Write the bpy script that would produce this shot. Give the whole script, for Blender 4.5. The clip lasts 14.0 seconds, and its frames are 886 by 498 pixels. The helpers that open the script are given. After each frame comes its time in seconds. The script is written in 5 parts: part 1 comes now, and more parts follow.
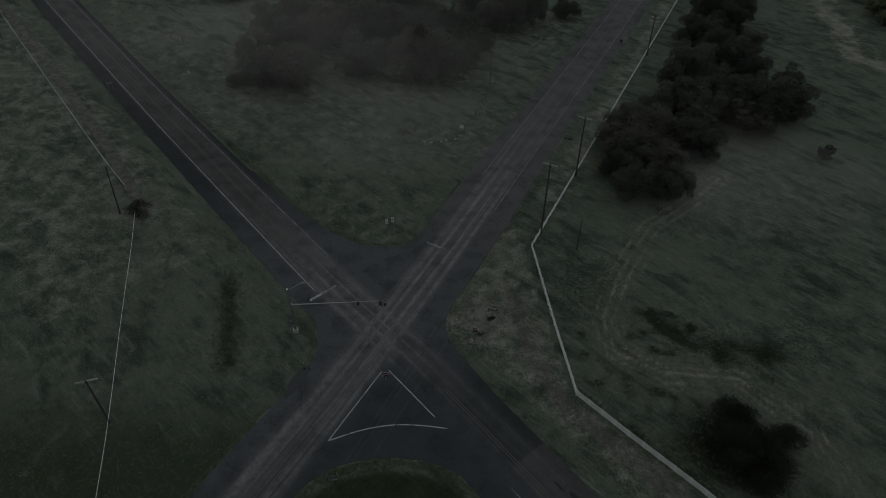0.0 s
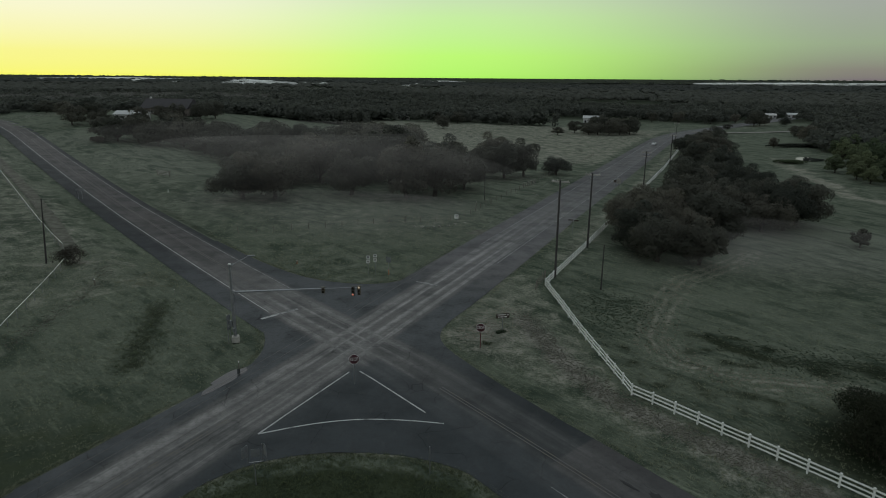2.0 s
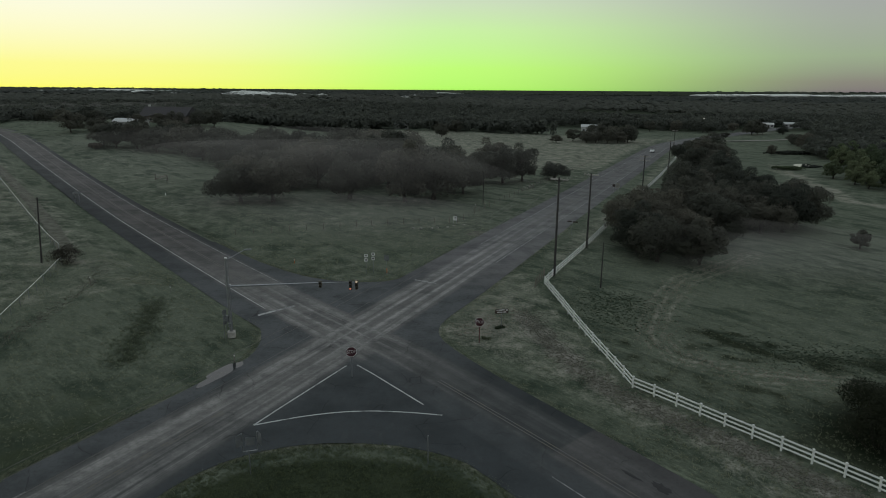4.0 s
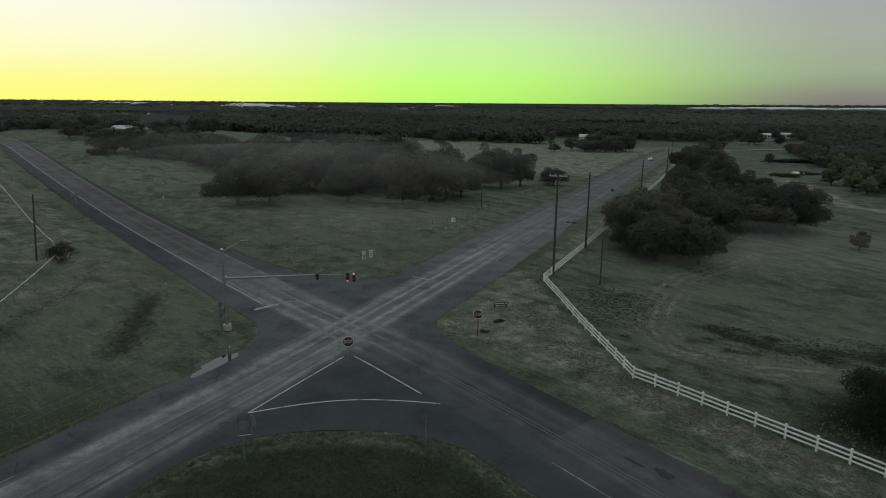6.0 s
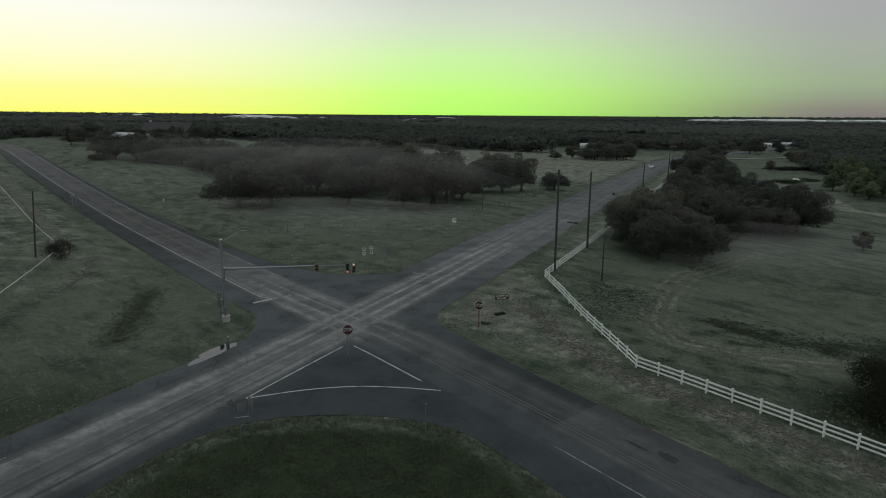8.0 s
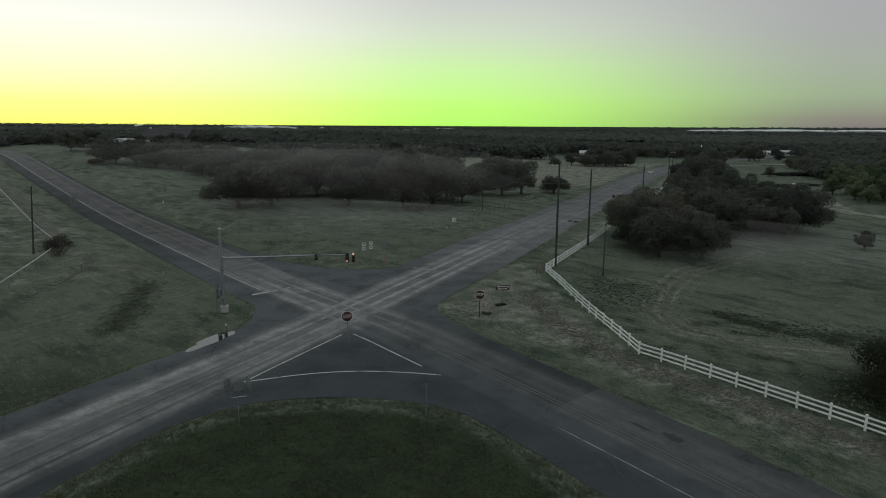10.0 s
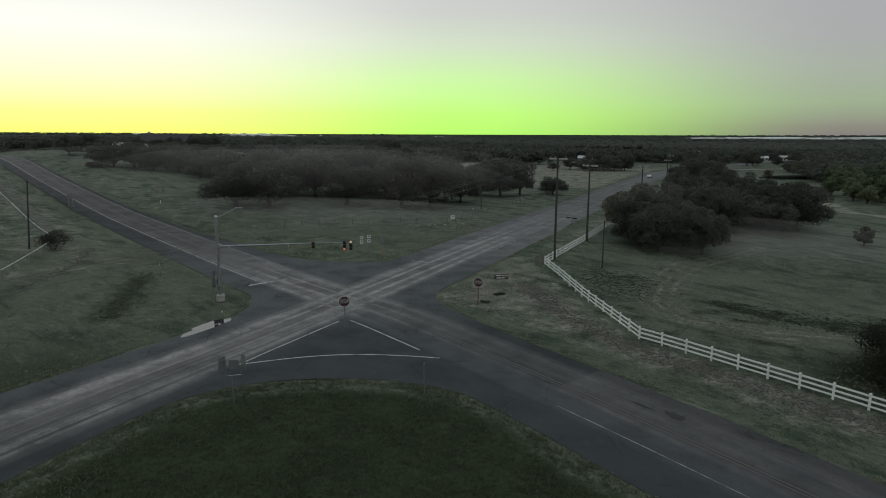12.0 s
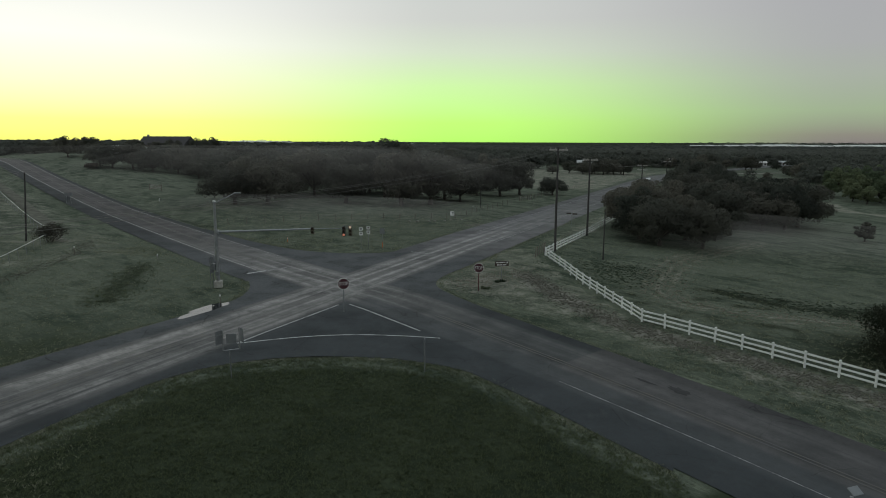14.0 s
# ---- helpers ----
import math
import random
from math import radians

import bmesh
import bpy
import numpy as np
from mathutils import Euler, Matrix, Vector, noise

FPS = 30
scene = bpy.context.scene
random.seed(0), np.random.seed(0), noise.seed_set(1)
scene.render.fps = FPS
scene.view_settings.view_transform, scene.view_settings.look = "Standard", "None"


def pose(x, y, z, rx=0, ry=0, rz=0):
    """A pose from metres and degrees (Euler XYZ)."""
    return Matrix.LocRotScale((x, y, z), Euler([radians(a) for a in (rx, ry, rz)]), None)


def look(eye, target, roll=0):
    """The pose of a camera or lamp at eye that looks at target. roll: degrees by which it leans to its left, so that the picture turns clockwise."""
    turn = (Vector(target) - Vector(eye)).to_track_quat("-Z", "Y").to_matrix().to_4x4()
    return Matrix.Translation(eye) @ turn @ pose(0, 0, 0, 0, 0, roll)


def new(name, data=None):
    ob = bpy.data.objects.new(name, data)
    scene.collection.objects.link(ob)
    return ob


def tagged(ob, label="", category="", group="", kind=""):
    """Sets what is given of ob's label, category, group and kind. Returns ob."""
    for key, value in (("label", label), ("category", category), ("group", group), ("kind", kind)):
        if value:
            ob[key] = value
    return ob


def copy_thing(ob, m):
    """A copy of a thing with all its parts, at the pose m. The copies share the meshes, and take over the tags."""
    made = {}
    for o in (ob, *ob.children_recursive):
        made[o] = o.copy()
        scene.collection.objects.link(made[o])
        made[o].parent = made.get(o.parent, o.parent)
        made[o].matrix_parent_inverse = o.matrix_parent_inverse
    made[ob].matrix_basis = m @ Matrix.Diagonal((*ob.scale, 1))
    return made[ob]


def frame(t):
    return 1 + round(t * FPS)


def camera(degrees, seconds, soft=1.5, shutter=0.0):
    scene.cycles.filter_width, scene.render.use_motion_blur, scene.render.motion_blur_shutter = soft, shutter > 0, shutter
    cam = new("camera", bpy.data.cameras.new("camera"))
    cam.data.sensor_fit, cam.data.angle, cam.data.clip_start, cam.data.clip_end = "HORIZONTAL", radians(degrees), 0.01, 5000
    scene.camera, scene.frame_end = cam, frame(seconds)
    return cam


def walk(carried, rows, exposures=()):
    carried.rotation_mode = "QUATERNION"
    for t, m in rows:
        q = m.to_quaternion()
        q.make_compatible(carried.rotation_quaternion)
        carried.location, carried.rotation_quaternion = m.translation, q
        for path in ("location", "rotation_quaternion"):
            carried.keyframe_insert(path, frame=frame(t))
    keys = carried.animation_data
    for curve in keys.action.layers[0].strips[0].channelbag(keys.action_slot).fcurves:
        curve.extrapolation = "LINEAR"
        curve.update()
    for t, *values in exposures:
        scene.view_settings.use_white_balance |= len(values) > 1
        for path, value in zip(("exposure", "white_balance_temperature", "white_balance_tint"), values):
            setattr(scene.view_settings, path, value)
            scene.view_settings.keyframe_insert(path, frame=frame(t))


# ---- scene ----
cam = camera(70.4, 14.0, soft=0.95)
PATH = [
    (0, (5.71, 1.78, 70.678), (5.663, 3.299, 69.378), 0.5),
    (0.5, (5.757, 1.54, 58.521), (5.709, 3.229, 57.45), 0.3),
    (1, (5.591, 1.287, 41.623), (5.552, 3.131, 40.85), 0.6),
    (1.5, (5.818, 1.135, 29.039), (5.776, 3.059, 28.494), 0.4),
    (2, (5.812, 1.194, 28.184), (5.772, 3.122, 27.654), 0.4),
    (2.5, (5.781, 1.263, 27.57), (5.741, 3.194, 27.05), 0.4),
    (3, (5.805, 1.221, 27.164), (5.766, 3.154, 26.652), 0.4),
    (5.5, (5.913, 1.39, 24.416), (5.879, 3.335, 23.951), 0.3),
    (6, (5.905, 1.319, 23.917), (5.873, 3.266, 23.461), 0.4),
    (6.5, (5.931, 1.279, 23.387), (5.896, 3.228, 22.94), 0.4),
    (7, (5.897, 1.353, 22.785), (5.863, 3.305, 22.348), 0.4),
    (7.5, (5.975, 1.378, 22.182), (5.94, 3.331, 21.754), 0.4),
    (8, (5.971, 1.316, 21.635), (5.935, 3.271, 21.216), 0.4),
    (10.5, (5.926, 1.33, 18.797), (5.891, 3.294, 18.418), 0.3),
    (11, (5.965, 1.405, 18.288), (5.931, 3.37, 17.915), 0.3),
    (11.5, (5.962, 1.385, 17.718), (5.93, 3.352, 17.352), 0.3),
    (12, (6.013, 1.399, 17.138), (5.981, 3.366, 16.779), 0.2),
    (12.5, (5.987, 1.282, 16.66), (5.954, 3.25, 16.305), 0.2),
    (13, (5.964, 1.28, 16.103), (5.932, 3.249, 15.754), 0.1),
    (13.5, (5.971, 1.29, 15.526), (5.939, 3.26, 15.183), 0.1),
    (14, (5.902, 1.533, 14.808), (5.873, 3.505, 14.473), 0.2),
]
walk(cam, [(t, look(eye, target, roll)) for t, eye, target, roll in PATH],
     exposures=[(0, -1.0), (0.5, -0.95), (1.0, -0.6), (1.5, -0.1), (6.0, 0.0), (14.0, 0.1)])

# ---- world: dawn sky, glow low in the north-west, sun still under the horizon ----
GLOW = (-0.707, 0.707, 0.0)
ZENITH = (0.53, 0.61, 0.64, 1)


def ramp(nt, fac, stops, interp="LINEAR"):
    n = nt.nodes.new("ShaderNodeValToRGB")
    cr = n.color_ramp
    cr.interpolation = interp
    while len(cr.elements) < len(stops):
        cr.elements.new(0.5)
    for e, (p, c) in zip(cr.elements, stops):
        e.position = p
        e.color = c if len(c) == 4 else (*c, 1)
    nt.links.new(fac, n.inputs[0])
    return n.outputs[0]


def maths(nt, op, a, b=None, c=None, clamp=False):
    n = nt.nodes.new("ShaderNodeMath")
    n.operation, n.use_clamp = op, clamp
    for i, v in enumerate((a, b, c)):
        if v is None:
            continue
        if isinstance(v, (int, float)):
            n.inputs[i].default_value = v
        else:
            nt.links.new(v, n.inputs[i])
    return n.outputs[0]


def remap(nt, v, a, b, c=0.0, d=1.0):
    n = nt.nodes.new("ShaderNodeMapRange")
    n.interpolation_type = "SMOOTHSTEP"
    for i, x in enumerate((a, b, c, d)):
        n.inputs[i + 1].default_value = x
    nt.links.new(v, n.inputs[0])
    return n.outputs[0]


def mix(nt, fac, a, b, mode="MIX"):
    n = nt.nodes.new("ShaderNodeMix")
    n.data_type, n.blend_type = "RGBA", mode
    for i, v in ((0, fac), (6, a), (7, b)):
        if isinstance(v, (int, float)):
            n.inputs[i].default_value = v
        elif isinstance(v, tuple):
            n.inputs[i].default_value = v if len(v) == 4 else (*v, 1)
        else:
            nt.links.new(v, n.inputs[i])
    return n.outputs[2]


world = bpy.data.worlds.new("dawn_sky")
scene.world = world
world.use_nodes = True
nt = world.node_tree
nt.nodes.clear()
tc = nt.nodes.new("ShaderNodeTexCoord")
sep = nt.nodes.new("ShaderNodeSeparateXYZ")
nt.links.new(tc.outputs["Generated"], sep.inputs[0])
flat = nt.nodes.new("ShaderNodeVectorMath")
flat.operation = "MULTIPLY"
flat.inputs[1].default_value = (1, 1, 0)
nt.links.new(tc.outputs["Generated"], flat.inputs[0])
unit = nt.nodes.new("ShaderNodeVectorMath")
unit.operation = "NORMALIZE"
nt.links.new(flat.outputs[0], unit.inputs[0])
dot = nt.nodes.new("ShaderNodeVectorMath")
dot.operation = "DOT_PRODUCT"
dot.inputs[1].default_value = GLOW
nt.links.new(unit.outputs[0], dot.inputs[0])
toward = dot.outputs["Value"]
up = maths(nt, "MAXIMUM", sep.outputs[2], 0.0)
up = maths(nt, "POWER", up, 0.5)          # more room for the low sky


def low(e):
    return math.sqrt(e)


warm = ramp(nt, up, [(0, (1, 0.98, 0.16)), (low(0.03), (1, 0.97, 0.30)), (low(0.08), (1, 0.98, 0.64)), (low(0.14), (0.98, 0.98, 0.88)),
                     (low(0.24), (0.80, 0.82, 0.80)), (low(0.5), (0.58, 0.62, 0.65)), (1, ZENITH)])
lime = ramp(nt, up, [(0, (0.46, 0.95, 0.14)), (low(0.03), (0.54, 1.0, 0.19)), (low(0.085), (0.60, 0.90, 0.38)), (low(0.135), (0.63, 0.72, 0.56)),
                     (low(0.18), (0.58, 0.60, 0.57)), (low(0.5), (0.52, 0.57, 0.60)), (1, ZENITH)])
cool = ramp(nt, up, [(0, (0.20, 0.175, 0.18)), (low(0.012), (0.25, 0.24, 0.20)), (low(0.045), (0.33, 0.41, 0.27)), (low(0.09), (0.37, 0.41, 0.35)), (low(0.13), (0.38, 0.39, 0.39)),
                     (low(0.20), (0.38, 0.385, 0.40)), (low(0.5), (0.47, 0.53, 0.57)), (1, ZENITH)])
sky_colour = mix(nt, remap(nt, toward, 0.22, 0.74), cool, lime)
sky_colour = mix(nt, remap(nt, toward, 0.70, 1.0), sky_colour, warm)
back = nt.nodes.new("ShaderNodeBackground")
nt.links.new(sky_colour, back.inputs[0])
back.inputs[1].default_value = 1.0
wo = nt.nodes.new("ShaderNodeOutputWorld")
nt.links.new(back.outputs[0], wo.inputs[0])

# ---- materials ----


def material(name, rough=0.8, metal=0.0, spec=0.5):
    m = bpy.data.materials.new(name)
    m.use_nodes = True
    t = m.node_tree
    b = t.nodes["Principled BSDF"]
    b.inputs["Roughness"].default_value, b.inputs["Metallic"].default_value = rough, metal
    b.inputs["Specular IOR Level"].default_value = spec
    return m, t, b


def noise_of(t, scale, detail=4.0, rough=0.6, vec=None, stretch=None):
    n = t.nodes.new("ShaderNodeTexNoise")
    n.inputs["Scale"].default_value, n.inputs["Detail"].default_value, n.inputs["Roughness"].default_value = scale, detail, rough
    if vec is None:
        vec = t.nodes.new("ShaderNodeTexCoord").outputs["Object"]
    if stretch:
        mp = t.nodes.new("ShaderNodeMapping")
        mp.inputs["Scale"].default_value = stretch
        t.links.new(vec, mp.inputs[0])
        vec = mp.outputs[0]
    t.links.new(vec, n.inputs["Vector"])
    return n.outputs["Fac"]


def bump(t, b, height, strength=0.4, dist=0.05):
    n = t.nodes.new("ShaderNodeBump")
    n.inputs["Strength"].default_value, n.inputs["Distance"].default_value = strength, dist
    t.links.new(height, n.inputs["Height"])
    t.links.new(n.outputs[0], b.inputs["Normal"])


def attribute(t, name):
    n = t.nodes.new("ShaderNodeAttribute")
    n.attribute_name = name
    return n.outputs["Fac"]


def plain(name, colour, rough=0.6, metal=0.0, vary=0.25, scale=6.0, spec=0.5):
    """A paint or metal with blotches and fine grain."""
    m, t, b = material(name, rough, metal, spec)
    big, fine = noise_of(t, scale), noise_of(t, scale * 12, 2)
    dark = tuple(c * (1 - vary) for c in colour)
    lite = tuple(min(1, c * (1 + vary)) for c in colour)
    c = mix(t, remap(t, big, 0.3, 0.7), dark, lite)
    c = mix(t, maths(t, "MULTIPLY", fine, 0.35), c, tuple(c0 * 0.6 for c0 in colour))
    t.links.new(c, b.inputs["Base Color"])
    t.links.new(remap(t, big, 0.2, 0.8, max(0.05, rough - 0.12), min(1, rough + 0.12)), b.inputs["Roughness"])
    bump(t, b, fine, 0.15, 0.01)
    return m


def glow(name, colour, strength):
    m, t, b = material(name, 0.3)
    b.inputs["Base Color"].default_value = (*colour, 1)
    b.inputs["Emission Color"].default_value = (*colour, 1)
    b.inputs["Emission Strength"].default_value = strength
    return m


# ground: grass, dry grass, bare earth, dark weeds; masks are the plan's own areas, plus painted lens falloff and bush
# shade
M_ground, t, b = material("grassland", 0.95, 0, 0.03)
pos = t.nodes.new("ShaderNodeTexCoord").outputs["Object"]
big, mid, fine = noise_of(t, 0.035, 4, 0.6, pos), noise_of(t, 0.35, 5, 0.65, pos), noise_of(t, 3.2, 5, 0.75, pos)
turned = t.nodes.new("ShaderNodeMapping")
turned.inputs["Rotation"].default_value = (0, 0, 0.72)
t.links.new(pos, turned.inputs[0])
swath = maths(t, "MAXIMUM", noise_of(t, 0.8, 5, 0.75, turned.outputs[0], (0.30, 1.7, 1)), maths(t, "MULTIPLY", noise_of(t, 2.6, 4, 0.75, turned.outputs[0], (0.35, 1.5, 1)), 0.98))
green = mix(t, remap(t, mid, 0.3, 0.7), (0.043, 0.056, 0.040), (0.118, 0.134, 0.100))
green = mix(t, remap(t, big, 0.38, 0.66), green, (0.108, 0.122, 0.092))
green = mix(t, maths(t, "MULTIPLY", remap(t, swath, 0.50, 0.70), 0.80), green, (0.165, 0.184, 0.134))
patch = noise_of(t, 0.22, 4, 0.6, turned.outputs[0], (0.55, 1.5, 1))
green = mix(t, maths(t, "MULTIPLY", remap(t, patch, 0.50, 0.66), 0.66), green, (0.028, 0.042, 0.030))
lush_and_falloff = mix(t, remap(t, mid, 0.3, 0.7), (0.022, 0.030, 0.018), (0.046, 0.057, 0.034))
dry = mix(t, remap(t, mid, 0.3, 0.7), (0.15, 0.15, 0.118), (0.25, 0.245, 0.20))
earth = mix(t, remap(t, mid, 0.35, 0.65), (0.120, 0.114, 0.096), (0.225, 0.215, 0.185))
weed_and_shade = mix(t, remap(t, mid, 0.3, 0.7), (0.012, 0.017, 0.010), (0.030, 0.036, 0.022))
ragged = maths(t, "MULTIPLY_ADD", mid, 0.9, -0.45)
grain = maths(t, "MULTIPLY_ADD", fine, 0.7, -0.35)
edge = maths(t, "ADD", ragged, grain)
c = green
for name, colour in (("lush_and_falloff", lush_and_falloff), ("dry", dry), ("earth", earth), ("weed_and_shade", weed_and_shade)):
    c = mix(t, remap(t, maths(t, "ADD", attribute(t, name), edge), 0.30, 0.75), c, colour)
c = mix(t, remap(t, fine, 0.30, 0.58, 0.40, 0.0), c, (0.020, 0.026, 0.014))
t.links.new(c, b.inputs["Base Color"])
bump(t, b, maths(t, "ADD", fine, maths(t, "MULTIPLY", mid, 2.0)), 0.9, 0.16)

# asphalt: wheel paths polished lighter with some sky sheen painted in, shoulders darker, cracks and oil
M_asphalt, t, b = material("worn_asphalt", 0.62, 0, 0.5)
pos = t.nodes.new("ShaderNodeTexCoord").outputs["Object"]
o1, o2, s1, s2 = (attribute(t, n) for n in ("across_first", "across_second", "along_first", "along_second"))


def wheel_paths(o, s):
    a = maths(t, "ABSOLUTE", o)
    comb = t.nodes.new("ShaderNodeCombineXYZ")
    t.links.new(maths(t, "MULTIPLY", o, 1.25), comb.inputs[0])
    t.links.new(maths(t, "MULTIPLY", s, 0.014), comb.inputs[1])
    streak = noise_of(t, 1.0, 4, 0.65, comb.outputs[0])
    track = ramp(t, maths(t, "DIVIDE", a, 8.0), [(0.0, (0.25,) * 3), (0.05, (0.35,) * 3), (0.10, (1,) * 3), (0.17, (0.45,) * 3), (0.23, (0.55,) * 3), (0.31, (1,) * 3), (0.40, (0.15,) * 3), (0.46, (0,) * 3)])
    return maths(t, "MULTIPLY", track, remap(t, streak, 0.32, 0.66)), remap(t, a, 3.1, 3.9, 1, 0)


far1 = remap(t, s1, 70, 110)
w1, in1 = wheel_paths(o1, s1)
w2, in2 = wheel_paths(o2, s2)
w2 = maths(t, "MULTIPLY", w2, remap(t, s2, 185, 225, 1.3, 0.30))
beyond = maths(t, "MULTIPLY", remap(t, s2, 165, 190), remap(t, maths(t, "ABSOLUTE", o2), 7.5, 8.5, 1, 0))
lane = maths(t, "MAXIMUM", maths(t, "MAXIMUM", in1, in2), beyond)
w1 = maths(t, "MULTIPLY", w1, maths(t, "MULTIPLY", remap(t, s1, 66, 84, 1.0, 0.22), remap(t, s1, 38, 54, 0.28, 1.0)))
wheel = maths(t, "MAXIMUM", maths(t, "MULTIPLY", w1, in1), maths(t, "MULTIPLY", w2, in2))
mid, fine = noise_of(t, 0.25, 5, 0.6, pos), noise_of(t, 9.0, 3, 0.7, pos)
scuff = noise_of(t, 0.55, 6, 0.75, pos)
wheel = maths(t, "MULTIPLY", wheel, remap(t, scuff, 0.34, 0.62, 0.35, 1.0))
base = mix(t, lane, (0.086, 0.092, 0.095), (0.100, 0.098, 0.093))
base = mix(t, maths(t, "MULTIPLY", maths(t, "MULTIPLY", far1, maths(t, "SUBTRACT", 1.0, lane)), 0.85), base, (0.024, 0.028, 0.030))
base = mix(t, maths(t, "MULTIPLY", maths(t, "MULTIPLY", far1, in1), 0.8), base, (0.060, 0.054, 0.052))
# south-east leg: darker teal surface, with lens falloff also put into its colour
base = mix(t, maths(t, "MULTIPLY", remap(t, s1, 30, 52, 1.0, 0.0), 0.85), base, (0.022, 0.027, 0.028))
base = mix(t, beyond, base, (0.088, 0.085, 0.088))
newer = maths(t, "MULTIPLY", remap(t, s1, 23.7, 24.0, 1, 0), remap(t, o1, -3.4, -3.1))
base = mix(t, maths(t, "MULTIPLY", newer, 0.75), base, (0.078, 0.073, 0.070))
sealed = maths(t, "MULTIPLY", remap(t, o1, -0.5, -1.5), remap(t, o2, 3.6, 5.2))   # dark seal coat of the turning lane
base = mix(t, maths(t, "MULTIPLY", sealed, 0.85), base, (0.046, 0.053, 0.056))
wheel = maths(t, "MULTIPLY", wheel, maths(t, "SUBTRACT", 1.0, maths(t, "MULTIPLY", sealed, 0.75)))
# paler paths: polish wear, with part of the sky's sheen put into the colour
c = mix(t, maths(t, "MULTIPLY", wheel, 0.82), base, (0.205, 0.198, 0.188))
c = mix(t, remap(t, mid, 0.42, 0.72, 0.0, 0.5), c, (0.022, 0.026, 0.026))
c = mix(t, remap(t, noise_of(t, 0.9, 5, 0.7, pos, (1, 0.6, 1)), 0.52, 0.78, 0.0, 0.35), c, (0.085, 0.090, 0.086))
c = mix(t, remap(t, noise_of(t, 2.4, 6, 0.8, pos), 0.46, 0.66, 0.0, 0.45), c, (0.036, 0.036, 0.035))
c = mix(t, maths(t, "MULTIPLY", fine, 0.45), c, (0.030, 0.031, 0.033))
voro = t.nodes.new("ShaderNodeTexVoronoi")
voro.feature = "DISTANCE_TO_EDGE"
voro.inputs["Scale"].default_value = 0.22
wob = t.nodes.new("ShaderNodeVectorMath")
wob.operation = "ADD"
nz = t.nodes.new("ShaderNodeTexNoise")
nz.inputs["Scale"].default_value = 0.5
t.links.new(pos, nz.inputs["Vector"])
t.links.new(pos, wob.inputs[0])
t.links.new(nz.outputs["Color"], wob.inputs[1])
t.links.new(wob.outputs[0], voro.inputs["Vector"])
crack = maths(t, "MULTIPLY", remap(t, voro.outputs["Distance"], 0.0, 0.012, 1, 0), remap(t, mid, 0.45, 0.6))
c = mix(t, maths(t, "MULTIPLY", crack, 0.6), c, (0.015, 0.015, 0.015))
t.links.new(c, b.inputs["Base Color"])
t.links.new(maths(t, "SUBTRACT", maths(t, "ADD", remap(t, mid, 0.3, 0.7, 0.50, 0.66), maths(t, "MAXIMUM", remap(t, lane, 0, 1, 0.3, 0.06), maths(t, "MULTIPLY", far1, 0.22))), maths(t, "MULTIPLY", wheel, 0.26)), b.inputs["Roughness"])
bump(t, b, fine, 0.35, 0.012)
t.links.new(maths(t, "ADD", maths(t, "MULTIPLY_ADD", wheel, 0.46, 0.12), maths(t, "MULTIPLY", beyond, 0.10)), b.inputs["Specular IOR Level"])


def worn_paint(name, colour, worn):
    m, t, b = material(name, 0.7)
    pos = t.nodes.new("ShaderNodeTexCoord").outputs["Object"]
    n = maths(t, "ADD", noise_of(t, 1.1, 5, 0.7, pos), maths(t, "MULTIPLY_ADD", noise_of(t, 9, 3, 0.7, pos), 0.5, -0.25))
    t.links.new(mix(t, remap(t, n, worn - 0.12, worn + 0.12), (0.065, 0.066, 0.068), colour), b.inputs["Base Color"])
    return m


M_white_line = worn_paint("white_road_paint", (0.32, 0.33, 0.32), 0.42)
M_faint_line = worn_paint("worn_white_road_paint", (0.23, 0.235, 0.23), 0.50)
M_yellow_line = worn_paint("worn_yellow_road_paint", (0.082, 0.074, 0.056), 0.50)
M_vinyl = plain("white_vinyl", (0.74, 0.75, 0.72), 0.5, 0, 0.10, 1.2)
M_wood = plain("weathered_pole_wood", (0.050, 0.046, 0.043), 0.9, 0, 0.35, 1.5)
M_arm = plain("bleached_crossarm_wood", (0.38, 0.36, 0.33), 0.9, 0, 0.3, 3)
M_post_wood = plain("grey_post_wood", (0.16, 0.14, 0.12), 0.9, 0, 0.35, 3)
M_steel = plain("galvanised_steel", (0.30, 0.31, 0.32), 0.45, 0.7, 0.18, 3)
M_alu = plain("bare_aluminium_sign_back", (0.17, 0.18, 0.185), 0.55, 0.2, 0.15, 2)
M_red = plain("red_sign_sheeting", (0.055, 0.012, 0.019), 0.45, 0, 0.2, 3)
M_redpost = plain("red_reflective_strip", (0.12, 0.04, 0.04), 0.45, 0, 0.2, 3)
M_sheet = plain("white_sign_sheeting", (0.72, 0.72, 0.70), 0.45, 0, 0.1, 3)
M_black = plain("black_sign_print", (0.015, 0.015, 0.015), 0.5, 0, 0.2, 3)
M_brown = plain("dark_brown_sign_board", (0.050, 0.034, 0.026), 0.6, 0, 0.2, 3)
M_signal = plain("dark_signal_housing", (0.035, 0.033, 0.028), 0.5, 0, 0.2, 3)
M_signal_y = plain("yellow_signal_housing", (0.08, 0.066, 0.04), 0.5, 0, 0.2, 3)
M_lens = plain("unlit_signal_lens", (0.05, 0.04, 0.03), 0.15, 0, 0.2, 3)
M_redlamp = glow("lit_red_lens", (1.0, 0.34, 0.22), 0.32)
M_amber = glow("lit_amber_lens", (1.0, 0.75, 0.55), 0.35)
M_lamp = glow("lit_yard_lamp", (1.0, 0.97, 0.85), 2.5)
